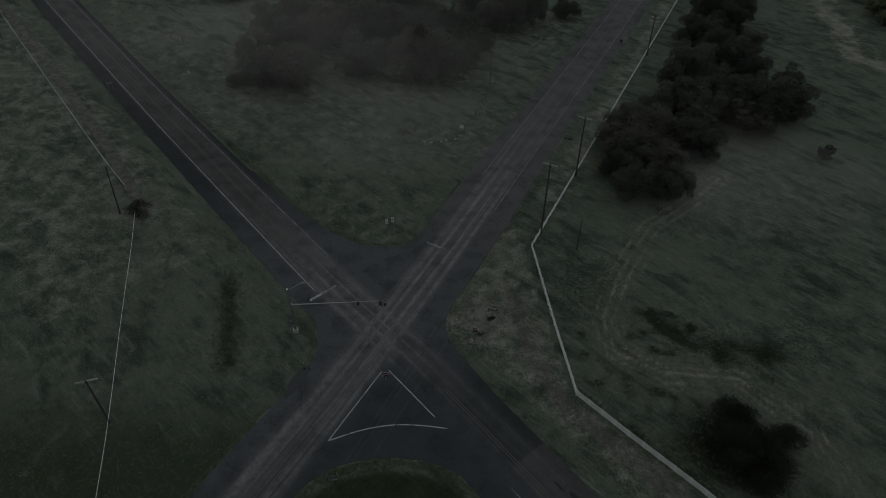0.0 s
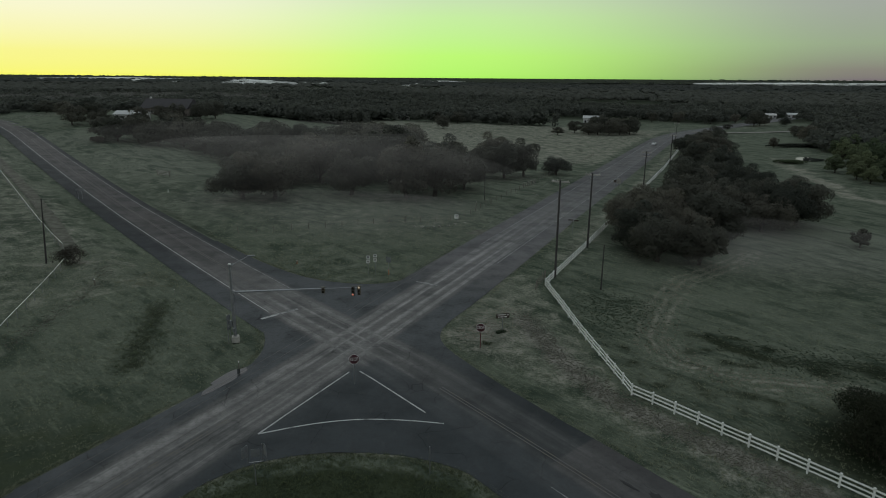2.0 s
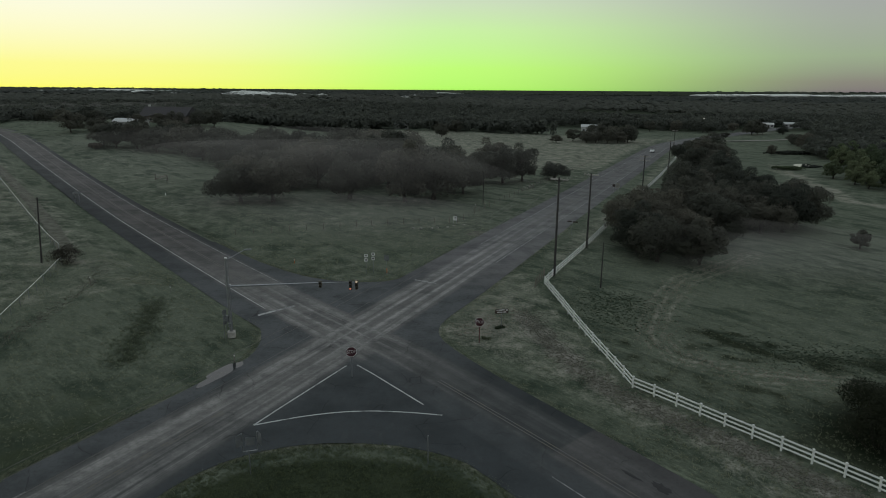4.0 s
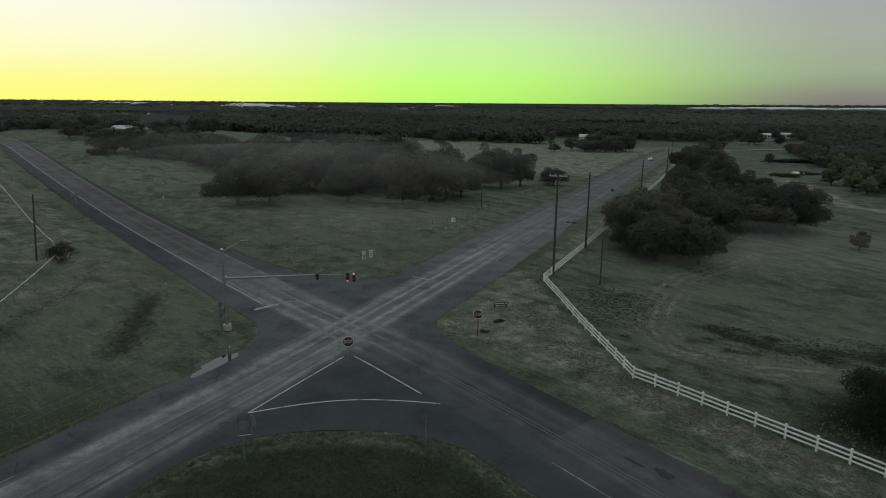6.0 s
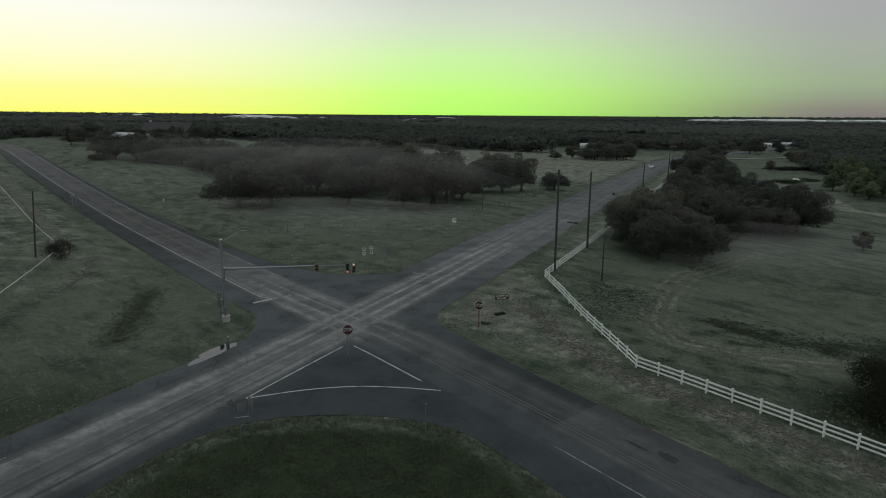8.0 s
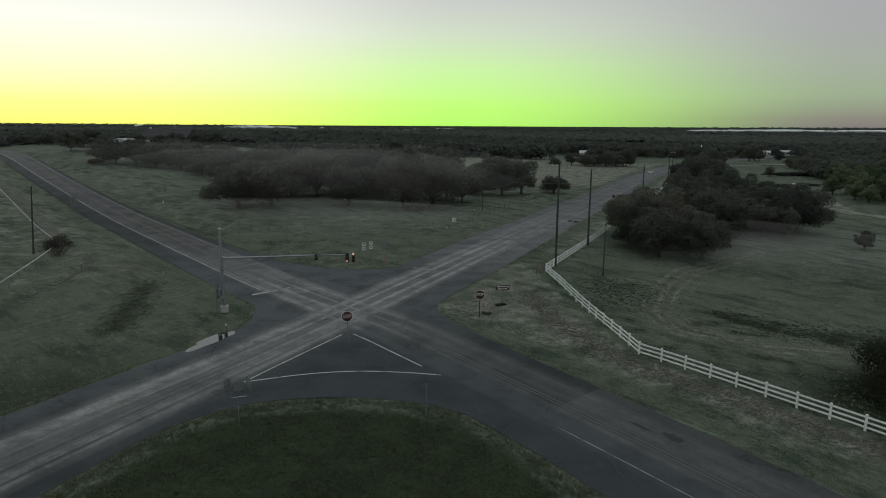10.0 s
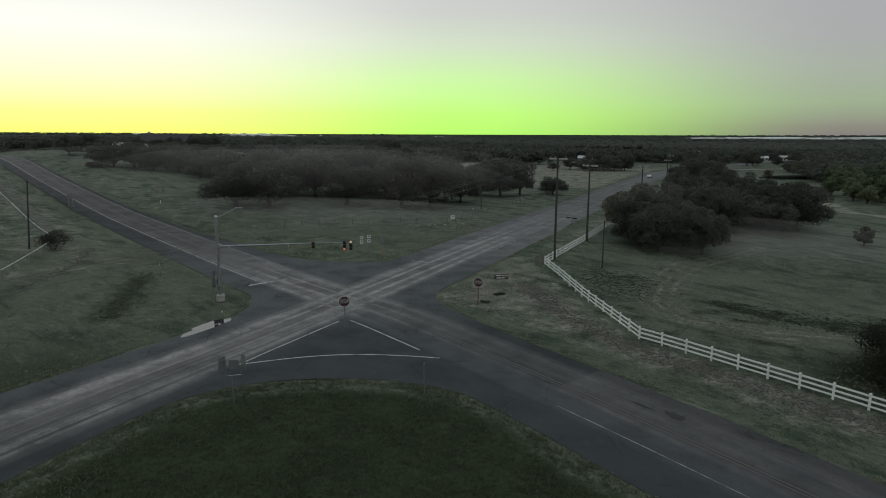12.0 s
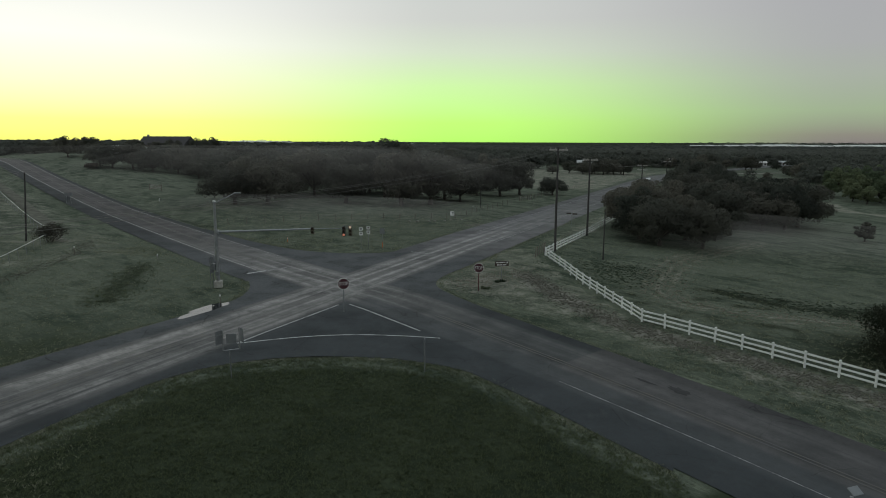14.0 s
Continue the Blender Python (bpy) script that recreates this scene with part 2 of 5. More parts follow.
M_concrete = plain("concrete", (0.32, 0.31, 0.28), 0.85, 0, 0.25, 2)
M_orange = plain("orange_marker_plastic", (0.55, 0.16, 0.05), 0.6, 0, 0.15, 3)
M_cable = plain("dark_cable", (0.13, 0.12, 0.11), 0.6, 0, 0.2, 2)
M_bark = plain("oak_bark", (0.050, 0.042, 0.034), 0.95, 0, 0.4, 2)
M_roof = plain("brown_shingle_roof", (0.035, 0.032, 0.034), 0.9, 0, 0.3, 0.6)
M_metalroof = plain("pale_metal_roof", (0.36, 0.37, 0.36), 0.5, 0.2, 0.12, 0.3)
M_siding = plain("white_siding", (0.45, 0.45, 0.43), 0.7, 0, 0.12, 0.5)
M_brick = plain("tan_brick_wall", (0.13, 0.11, 0.095), 0.9, 0, 0.25, 1.0)
M_glass = plain("dark_window_glass", (0.02, 0.022, 0.025), 0.08, 0, 0.1, 1)
M_carpaint = plain("silver_car_paint", (0.55, 0.56, 0.57), 0.3, 0.4, 0.08, 1)
M_tyre = plain("tyre_rubber", (0.02, 0.02, 0.02), 0.9, 0, 0.2, 6)
M_gravel = plain("pale_gravel", (0.112, 0.112, 0.092), 0.98, 0, 0.35, 0.8, 0.02)
M_dust = plain("pale_caliche", (0.21, 0.205, 0.18), 0.98, 0, 0.3, 0.3, 0.02)
M_stone = plain("pale_stone", (0.28, 0.27, 0.24), 0.9, 0, 0.3, 1.0)

M_water, t, b = material("still_water", 0.03, 0, 0.5)
b.inputs["Base Color"].default_value = (0.012, 0.014, 0.014, 1)
b.inputs["IOR"].default_value = 1.5
bump(t, b, noise_of(t, 1.5, 2), 0.02, 0.02)

M_mist, t, b = material("ground_mist", 1.0, 0, 0.0)
b.inputs["Base Color"].default_value = (0.86, 0.88, 0.84, 1)
n = noise_of(t, 0.012, 4, 0.6, None, (1, 1, 4))
t.links.new(remap(t, n, 0.30, 0.62, 0.0, 0.5), b.inputs["Alpha"])


def thin_mist(name, scale):
    m, t, b = material(name, 1.0, 0, 0.0)
    b.inputs["Base Color"].default_value = (0.64, 0.60, 0.56, 1)
    n = noise_of(t, scale, 4, 0.6, None, (1, 1, 3))
    t.links.new(maths(t, "MULTIPLY", remap(t, n, 0.25, 0.70, 0.45, 1.0), attribute(t, "thick")), b.inputs["Alpha"])
    t.nodes["Principled BSDF"].inputs["Specular IOR Level"].default_value = 0
    return m


M_thin = thin_mist("thin_ground_mist", 0.035)


def foliage(name, dark, lite, spec=0.06):
    m, t, b = material(name, 0.75, 0, spec)
    geo = t.nodes.new("ShaderNodeNewGeometry").outputs["Random Per Island"]
    info = t.nodes.new("ShaderNodeObjectInfo").outputs["Random"]
    c = mix(t, geo, dark, lite)
    c = mix(t, maths(t, "MULTIPLY", info, 0.5), c, tuple(0.5 * (x + y) * k for x, y, k in zip(dark, lite, (1.25, 0.95, 0.9))))
    tone = t.nodes.new("ShaderNodeHueSaturation")
    t.links.new(maths(t, "MULTIPLY_ADD", info, 0.6, 0.7), tone.inputs["Value"])
    t.links.new(c, tone.inputs["Color"])
    c = tone.outputs[0]
    t.links.new(c, b.inputs["Base Color"])
    thin = t.nodes.new("ShaderNodeBsdfTranslucent")
    t.links.new(c, thin.inputs["Color"])
    both = t.nodes.new("ShaderNodeMixShader")
    both.inputs[0].default_value = 0.45
    t.links.new(b.outputs[0], both.inputs[1])
    t.links.new(thin.outputs[0], both.inputs[2])
    t.links.new(both.outputs[0], t.nodes["Material Output"].inputs["Surface"])
    return m


M_oak = foliage("dark_oak_leaves", (0.074, 0.081, 0.068), (0.104, 0.114, 0.094))
M_willow = foliage("fresh_green_leaves", (0.075, 0.102, 0.060), (0.125, 0.165, 0.095))
M_cedar = foliage("cedar_needles", (0.024, 0.030, 0.020), (0.034, 0.042, 0.028))
M_straw = foliage("cut_straw", (0.135, 0.134, 0.110), (0.265, 0.258, 0.215))
M_weeds = foliage("tall_weed_leaves", (0.060, 0.082, 0.054), (0.085, 0.110, 0.074))
M_brush = foliage("dry_brush_twigs", (0.040, 0.039, 0.031), (0.078, 0.070, 0.056))
# leaves past 1500 m: distance haze put into a flat, greyer colour
M_hill = foliage("haze_tinted_leaves", (0.070, 0.082, 0.074), (0.080, 0.092, 0.082))
M_far = foliage("far_wood_leaves", (0.078, 0.090, 0.078), (0.108, 0.122, 0.104))
M_blade = foliage("pale_grass_blades", (0.105, 0.127, 0.088), (0.190, 0.215, 0.150))
M_lushblade = foliage("green_grass_blades", (0.046, 0.064, 0.034), (0.076, 0.100, 0.054))

# ---- building helpers ----


def box(bm, cx, cy, cz, sx, sy, sz, rz=0.0, bevel=0.0):
    m = Matrix.Translation((cx, cy, cz)) @ Matrix.Rotation(rz, 4, "Z") @ Matrix.Diagonal((sx, sy, sz, 1))
    got = bmesh.ops.create_cube(bm, size=1, matrix=m)
    if bevel:
        es = list({e for v in got["verts"] for e in v.link_edges})
        bmesh.ops.bevel(bm, geom=es, offset=bevel, segments=1, affect="EDGES")
    return bm


def rod(bm, a, b, r0, r1=None, seg=8):
    a, b = Vector(a), Vector(b)
    d = b - a
    m = Matrix.Translation((a + b) / 2) @ d.to_track_quat("Z", "Y").to_matrix().to_4x4()
    bmesh.ops.create_cone(bm, cap_ends=True, segments=seg, radius1=r0, radius2=r0 if r1 is None else r1, depth=d.length, matrix=m)
    return bm


def mesh_of(name, bm, mat, smooth=False):
    me = bpy.data.meshes.new(name)
    bm.to_mesh(me)
    bm.free()
    me.materials.append(mat)
    if smooth:
        for p in me.polygons:
            p.use_smooth = True
    return me


def part(name, bm, mat, parent=None, label="", at=None):
    me = bm if isinstance(bm, bpy.types.Mesh) else mesh_of(name, bm, mat)
    ob = new(name, me)
    ob.parent = parent
    if at is not None:
        ob.matrix_basis = at
    if label:
        tagged(ob, label)
    return ob


def thing(name, x, y, z, rz, label, category, group="", kind=""):
    e = new(name)
    e.matrix_basis = pose(x, y, z, 0, 0, rz)
    return tagged(e, label, category, group, kind)


def quick_mesh(name, verts, faces, mat):
    me = bpy.data.meshes.new(name)
    me.from_pydata([tuple(v) for v in verts], [], faces)
    me.materials.append(mat)
    return me


def array_mesh(name, verts, size, mat, normals=None):
    """A mesh of separate faces with `size` corners each, from a flat array of corners."""
    verts = np.asarray(verts, dtype=np.float32).reshape(-1, 3)
    n = len(verts) // size
    me = bpy.data.meshes.new(name)
    me.vertices.add(len(verts))
    me.vertices.foreach_set("co", verts.ravel())
    me.loops.add(n * size)
    me.loops.foreach_set("vertex_index", np.arange(n * size, dtype=np.int32))
    me.polygons.add(n)
    me.polygons.foreach_set("loop_start", np.arange(0, n * size, size, dtype=np.int32))
    me.materials.append(mat)
    me.update()
    me.validate()
    if normals is not None:
        me.normals_split_custom_set(np.repeat(normals, size, 0).tolist())
    return me


# ---- the lie of the land ----


def smooth(a, b, x):
    u = np.clip((x - a) / (b - a), 0, 1)
    return u * u * (3 - 2 * u)


def h(x, y):
    """Height of the land: level at the crossing, falling to the east, rising to the west."""
    x, y = np.asarray(x, float), np.asarray(y, float)
    xx = np.clip(x, -160, 130)
    south_east = np.clip(0.7 * x - 0.7 * (y - 62) - 3, 0, 60)
    east = np.clip((x - 5.7) * 0.918 - (y - 88.7) * 0.397 - 6.3, 0, 25) * smooth(52, 75, y) * (1 - smooth(150, 260, y))
    slope = np.where(xx < 0, -0.022, -0.03)
    land = slope * xx * smooth(15, 60, np.hypot(x, y - 60)) + 0.040 * np.maximum(0, -xx - 60)
    road_rise = np.interp(-x, [0, 26, 38, 50, 62, 78, 100, 130, 155, 180, 400], [0, 0, 0.12, 0.3, 0.55, 1.3, 2.6, 4.2, 5.5, 6.2, 6.5])
    bank = smooth(6, 20, 0.747 * x + 0.664 * y - 39.0)       # the field north of the first road stands higher
    land = np.where(x < 0, land * bank + road_rise * (1 - bank), land)
    knoll = 4.3 * np.exp(-((x + 125) / 60) ** 2 - ((y - 300) / 70) ** 2)
    return land + knoll - 0.035 * south_east - 0.035 * east


# first road: straight, west to south-east; second road: north-east to south-west
D1, N1 = np.array([-0.664, 0.747]), np.array([0.747, 0.664])
ROAD2 = np.array([(-72, -70), (-45, -16), (-18.3, 38), (-10.6, 53.1), (-2.6, 70.5), (5.7, 88.7), (16.3, 113.8), (32.5, 150.7), (61.3, 217), (97, 300), (120, 352), (145, 393), (178, 428), (225, 482), (300, 560)], float)


def rounded(poly, step, times=3):
    p = np.array(poly, float)
    for _ in range(times):
        q = 0.75 * p[:-1] + 0.25 * p[1:]
        r = 0.25 * p[:-1] + 0.75 * p[1:]
        p = np.vstack([p[:1], np.stack([q, r], 1).reshape(-1, 2), p[-1:]])
    s = np.r_[0, np.cumsum(np.hypot(*np.diff(p, axis=0).T))]
    k = np.arange(0, s[-1] + step * 0.5, step)
    return np.stack([np.interp(k, s, p[:, 0]), np.interp(k, s, p[:, 1])], 1)


LINE2 = rounded(ROAD2, 2.0)


def centre1(s):
    s = np.asarray(s, float)
    off = 39.9 - 0.9 * smooth(38, 70, s)
    return s[..., None] * D1 + off[..., None] * N1


LINE1 = centre1(np.arange(-70, 470, 2.0))


def along_across(line, x, y):
    """Distance along a line and to its right side, for arrays of places."""
    p = np.stack([np.ravel(x), np.ravel(y)], 1).astype(float)
    seg = np.diff(line, axis=0)
    ln = np.hypot(*seg.T)
    u = seg / ln[:, None]
    start = np.r_[0, np.cumsum(ln)[:-1]]
    best, s_out, o_out = np.full(len(p), 1e18), np.zeros(len(p)), np.zeros(len(p))
    for i in range(len(seg)):
        r = p - line[i]
        t = r @ u[i]
        tc = np.clip(t, 0 if i else -1e9, ln[i] if i < len(seg) - 1 else 1e9)
        q = r - tc[:, None] * u[i]
        d = (q ** 2).sum(1)
        o = r[:, 0] * u[i][1] - r[:, 1] * u[i][0]
        m = d < best
        best[m], s_out[m], o_out[m] = d[m], start[i] + tc[m], np.sign(o[m]) * np.sqrt(d[m])
    return s_out.reshape(np.shape(x)), o_out.reshape(np.shape(x))


COARSE1, COARSE2 = LINE1[::30], LINE2[::4]
S1_START = -70.0


def frames_of(x, y):
    s1, o1 = along_across(LINE1[[0, 50, 54, 58, 62, 66, 70, -1]], x, y)
    s2, o2 = along_across(COARSE2, x, y)
    return s1 + S1_START, o1, s2, o2


# corners of the paving, each a curved edge with an inner point
CROSS = (-5, 65.3)
CORNERS = [
    ([(-36, 98), CROSS, (-20, 35)], [(-34, 88.5), (-29, 82.6), (-23.9, 77.0), (-18.4, 71.3), (-15.7, 67), (-14.4, 62.5), (-14.6, 58.2), (-16.4, 54.0), (-19.4, 49.2), (-25, 38.4)]),
    ([(-38, 101), CROSS, (9, 97)], [(-36, 106.8), (-29, 99.2), (-22, 92.2), (-16, 87.2), (-10.6, 84.8), (-5.4, 84.4), (-2, 86.0), (0.3, 89.6), (2.7, 96.3), (6.0, 104.5)]),
    ([(23.9, 130), CROSS, (16, 42)], [(29.5, 127.6), (21.3, 108.3), (13.8, 90), (8.3, 77.3), (5.0, 70.8), (4.0, 67.2), (4.7, 63.9), (7.3, 60.0), (11.8, 54.0), (18.6, 46.0)]),
    ([(-22, 30), CROSS, (20, 37)], [(-17.5, 28), (-14.6, 35), (-12.6, 39.3), (-9.6, 42.2), (-5.7, 43.8), (-2, 44.3), (2.8, 44.0), (6.6, 42.6), (9.5, 40.0), (12.5, 35.8), (17, 30.4)]),
]
W1L, W1R, W2L, W2R = 6.6, 4.7, 6.0, 6.3


def widths2(s):
    return -W2L, (4.4 if s < 130 else W2R)


def inside(poly, x, y):
    c = np.zeros(np.shape(x), bool)
    for (x0, y0), (x1, y1) in zip(poly, poly[1:] + poly[:1]):
        if y0 != y1:
            hit = ((y0 > y) != (y1 > y)) & (x < (x1 - x0) * (y - y0) / (y1 - y0) + x0)
            c ^= hit
    return c


def paved(x, y, grow=0.0):
    s1, o1, s2, o2 = frames_of(x, y)
    on = ((o1 > -W1L - grow) & (o1 < W1R + grow)) | ((o2 > -W2L - grow) & (o2 < np.where(s2 < 130, 4.4, W2R) + grow))
    for mid, edge_pts in CORNERS:
        on |= inside(list(mid) + edge_pts[::-1], x, y)
    return on


def near_line(poly, x, y):
    p = np.stack([np.ravel(x), np.ravel(y)], 1).astype(float)
    best = np.full(len(p), 1e9)
    for a, b_ in zip(np.array(poly[:-1], float), np.array(poly[1:], float)):
        d = b_ - a
        t_ = np.clip((p - a) @ d / (d @ d), 0, 1)
        best = np.minimum(best, np.hypot(*(p - a - t_[:, None] * d).T))
    return best.reshape(np.shape(x))


# ---- ground: one sheet to the horizon ----
def steps(lo, hi, step, far_lo, far_hi, grow=1.13):
    mid = list(np.arange(lo, hi + step * 0.5, step))
    d, up_ = step, []
    v = mid[-1]
    while v < far_hi:
        d *= grow
        v += d
        up_.append(min(v, far_hi))
    d, v, down = step, mid[0], []
    while v > far_lo:
        d *= grow
        v -= d
        down.append(max(v, far_lo))
    return np.array(down[::-1] + mid + up_)


GX = steps(-60, 66, 0.6, -4700, 4700, 1.10)
GY = steps(20, 125, 0.6, -500, 4850, 1.055)
X, Y = np.meshgrid(GX, GY)
S1, O1, S2, O2 = frames_of(X, Y)
clear = smooth(0.5, 5, np.minimum(np.maximum(O1 - W1R, -O1 - W1L), np.maximum(O2 - W2R, -O2 - W2L)))
PAVED = paved(X, Y)
DEEP = PAVED.copy()
for mid, pts in CORNERS:
    DEEP &= np.abs(along_across(np.array(pts, float), X, Y)[1]) > 0.9
DEEP &= ~((O1 > W1R - 0.8) & (O1 < W1R + 1) | (O1 < -W1L + 0.8) & (O1 > -W1L - 1)) | (np.abs(O2) < 4)
rng = np.random.default_rng(7)


def lumps(x, y, scale, seed):
    """Smooth hills by sums of waves."""
    r = np.random.default_rng(seed)
    z = np.zeros(np.shape(x))
    for k in range(7):
        a, f, p = r.uniform(0, 6.28), r.uniform(0.5, 1.6) / scale, r.uniform(0, 6.28)
        z += np.sin((x * np.cos(a) + y * np.sin(a)) * f * 6.28 + p)
    return z / 7


Z = h(X, Y) + 0.25 * lumps(X, Y, 14, 3) * clear * (~PAVED) - 0.10 * DEEP
# ditches along the first road
for o, w in ((W1R + 3.2, 1.6), (-W1L - 3.2, 1.8)):
    Z -= 0.45 * np.exp(-((O1 - o) / w) ** 2) * smooth(78, 100, S1) * (np.abs(O2) > 9)
# land swells far off and rises at the very end
dist = np.hypot(X, Y)
Z += 5.0 * lumps(X, Y, 900, 5) * smooth(500, 1100, dist) * (1 - smooth(2900, 3200, dist))
Z = np.where(dist > 3000, Z * (1 - smooth(3000, 3300, dist)) - 7.5 * smooth(3000, 3300, dist), Z)
Z += 24 * smooth(4350, 4800, dist)
nx, ny = len(GX), len(GY)
me = bpy.data.meshes.new("ground")
idx = np.arange(nx * ny).reshape(ny, nx)
quads = np.stack([idx[:-1, :-1], idx[:-1, 1:], idx[1:, 1:], idx[1:, :-1]], -1).reshape(-1, 4)
me.vertices.add(nx * ny)
me.vertices.foreach_set("co", np.stack([X, Y, Z], -1).astype(np.float32).ravel())
me.loops.add(quads.size)
me.loops.foreach_set("vertex_index", quads.astype(np.int32).ravel())
me.polygons.add(len(quads))
me.polygons.foreach_set("loop_start", np.arange(0, quads.size, 4, dtype=np.int32))
me.polygons.foreach_set("use_smooth", np.ones(len(quads), bool))
me.update()
me.materials.append(M_ground)



def ground_z(x, y):
    """Height of the ground sheet itself, its lumps and ditches included."""
    x, y = np.asarray(x, float), np.asarray(y, float)
    i = np.clip(np.searchsorted(GX, x) - 1, 0, nx - 2)
    j = np.clip(np.searchsorted(GY, y) - 1, 0, ny - 2)
    u, w = (x - GX[i]) / (GX[i + 1] - GX[i]), (y - GY[j]) / (GY[j + 1] - GY[j])
    return (Z[j, i] * (1 - u) + Z[j, i + 1] * u) * (1 - w) + (Z[j + 1, i] * (1 - u) + Z[j + 1, i + 1] * u) * w


FENCE = [(62, 16.5), (36.85, 41.7), (28.65, 49.1), (22.55, 55.0), (20.5, 70.15), (18.55, 85.75), (35.8, 125.3), (45.2, 146.8), (77.2, 219.2), (108.7, 295.1)]
fence_o = along_across(np.array(FENCE), X, Y)[1]      # positive on the road's side or not, by way
EARTH = np.exp(-(near_line([(60, 12), (34.5, 40.5), (20.2, 54.0), (17.0, 62), (14, 72)], X, Y) / 2.2) ** 2) * 0.72
EARTH = np.maximum(EARTH, 0.55 * np.exp(-((X - 9.5) ** 2 / 30 + (Y - 68) ** 2 / 60)))
EARTH = np.maximum(EARTH, 0.6 * np.exp(-(near_line([(-52, 92), (-55.5, 96.5), (-66.5, 111), (-87.3, 135.6), (-132, 186)], X, Y) / 2.2) ** 2))
TURNROW = [(60, 113), (54, 106.5), (41.5, 95), (33.8, 82), (28.6, 70), (29.6, 63.5), (36, 60), (47, 60.3), (54, 52), (56.4, 43.5), (60, 20)]
to_row = near_line(TURNROW, X, Y)
DRY = (0.34 + 0.30 * np.cos(to_row * 4.2)) * np.exp(-(to_row / 4.2) ** 2)
DRY = np.maximum(DRY, 0.55 * smooth(205, 235, Y) * (1 - smooth(400, 430, Y)) * (X > -60) * (O2 < -8))
DRY = np.maximum(DRY, 0.20 * (X > 90) * smooth(140, 180, Y) * (1 - smooth(520, 600, Y)))
DRY = np.maximum(DRY, 0.9 * np.exp(-(near_line([(137, 262), (128, 225), (119, 180), (135, 165), (180, 160)], X, Y) / 4) ** 2))
DRY = np.maximum(DRY, 0.5 * np.exp(-((O2 - W2R - 5) / 4) ** 2) * (Y > 100))
DRY = np.maximum(DRY, 0.42 * np.exp(-(near_line([(-46, 40), (-41, 60), (-43, 80), (-47, 92)], X, Y) / 1.2) ** 2))
DRY = np.maximum(DRY, 0.40 * (O1 < -W1L - 3) * (S1 > 85) * (O1 > -40))
DRY = np.maximum(DRY, 0.30 * (O1 > W1R + 2) * (O2 < -8) * (Y < 205))
DRY = np.maximum(DRY, 0.46 * inside([(4, 67), (12, 88), (17, 92), (18, 80), (22, 55), (36, 41), (30, 38), (12, 55)], X, Y))
DRY = np.maximum(DRY, 0.22 * (X > 20) * (Y > 30) * (Y < 130) * (fence_o > 0))
edge_gap = np.minimum(np.where(O1 > 0, O1 - W1R, -O1 - W1L), np.where(O2 > 0, O2 - W2R, -O2 - W2L))
MOUND = inside([(0, 20)] + CORNERS[3][1], X, Y) & ~PAVED
to_edge = near_line(CORNERS[3][1], X, Y)
DRY = np.maximum(DRY, np.exp(-(to_edge / 0.45) ** 2) * 0.7)
for mid, pts in CORNERS[:3]:
    DRY = np.maximum(DRY, np.exp(-(near_line(pts, X, Y) / 0.55) ** 2) * 0.5)
DRY *= 1 - 0.8 * np.exp(-((O1 - W1R - 1.8) / 1.5) ** 2) * (S1 < 42)
LUSH_AND_FALLOFF = 0.85 * (Y < 44) * (np.abs(X) < 30) * (O1 < -5) * (O2 > 3) * smooth(0.5, 3, to_edge)
LUSH_AND_FALLOFF = np.maximum(LUSH_AND_FALLOFF, 0.35 * np.exp(-((edge_gap - 1.6) / 1.4) ** 2))
# near-left meadow darkened: lens falloff of that corner, put into the colour
LUSH_AND_FALLOFF = np.maximum(LUSH_AND_FALLOFF, 0.62 * (X < -16) * (1 - smooth(40, 66, Y)) * (Y > 15))
# near pasture: its own dark green, deepened for the same painted falloff
LUSH_AND_FALLOFF = np.maximum(LUSH_AND_FALLOFF, 0.40 * (fence_o > 0) * (X > 22) * (1 - smooth(48, 62, Y)))
WEED_AND_SHADE = np.exp(-(near_line([(35.5, 72), (40, 69), (46, 65), (54, 66)], X, Y) / 3.6) ** 2) * (0.65 + 0.5 * lumps(X, Y, 5, 44))
rough = inside([(24, 56), (22, 70), (27, 73), (30, 66), (37, 74), (56, 67), (48, 52), (38, 43)], X, Y)
WEED_AND_SHADE = np.maximum(WEED_AND_SHADE, rough * np.clip(0.36 + 0.55 * lumps(X, Y, 4.5, 45) + 0.3 * lumps(X, Y, 2.0, 46), 0, 0.9) * (1 - 0.7 * np.exp(-(to_row / 2.5) ** 2)))
WEED_AND_SHADE = np.maximum(WEED_AND_SHADE, 0.58 * np.exp(-(near_line([(-26.6, 58), (-31.5, 75)], X, Y) / 2.2) ** 2))
WEED_AND_SHADE = np.maximum(WEED_AND_SHADE, 0.5 * np.exp(-((O1 - W1R - 1.0) / 1.3) ** 2) * smooth(70, 100, S1))
# darker strip on the pasture side of the near fence
WEED_AND_SHADE = np.maximum(WEED_AND_SHADE, 0.55 * (near_line(FENCE[:4], X, Y) < 1.6) * (fence_o > 0))
# shade round the cedar bushes, painted into the ground colour
WEED_AND_SHADE = np.maximum(WEED_AND_SHADE, 1.0 * np.exp(-((X - 42) / 9) ** 2 - ((Y - 48.5) / 7) ** 2))
WEED_AND_SHADE = np.maximum(WEED_AND_SHADE, 0.38 * np.exp(-((X - 27) / 7) ** 2 - ((Y - 74) / 13) ** 2) * (fence_o > 0))
WEED_AND_SHADE = np.maximum(WEED_AND_SHADE, 0.7 * smooth(430, 520, Y) * (dist > 430))
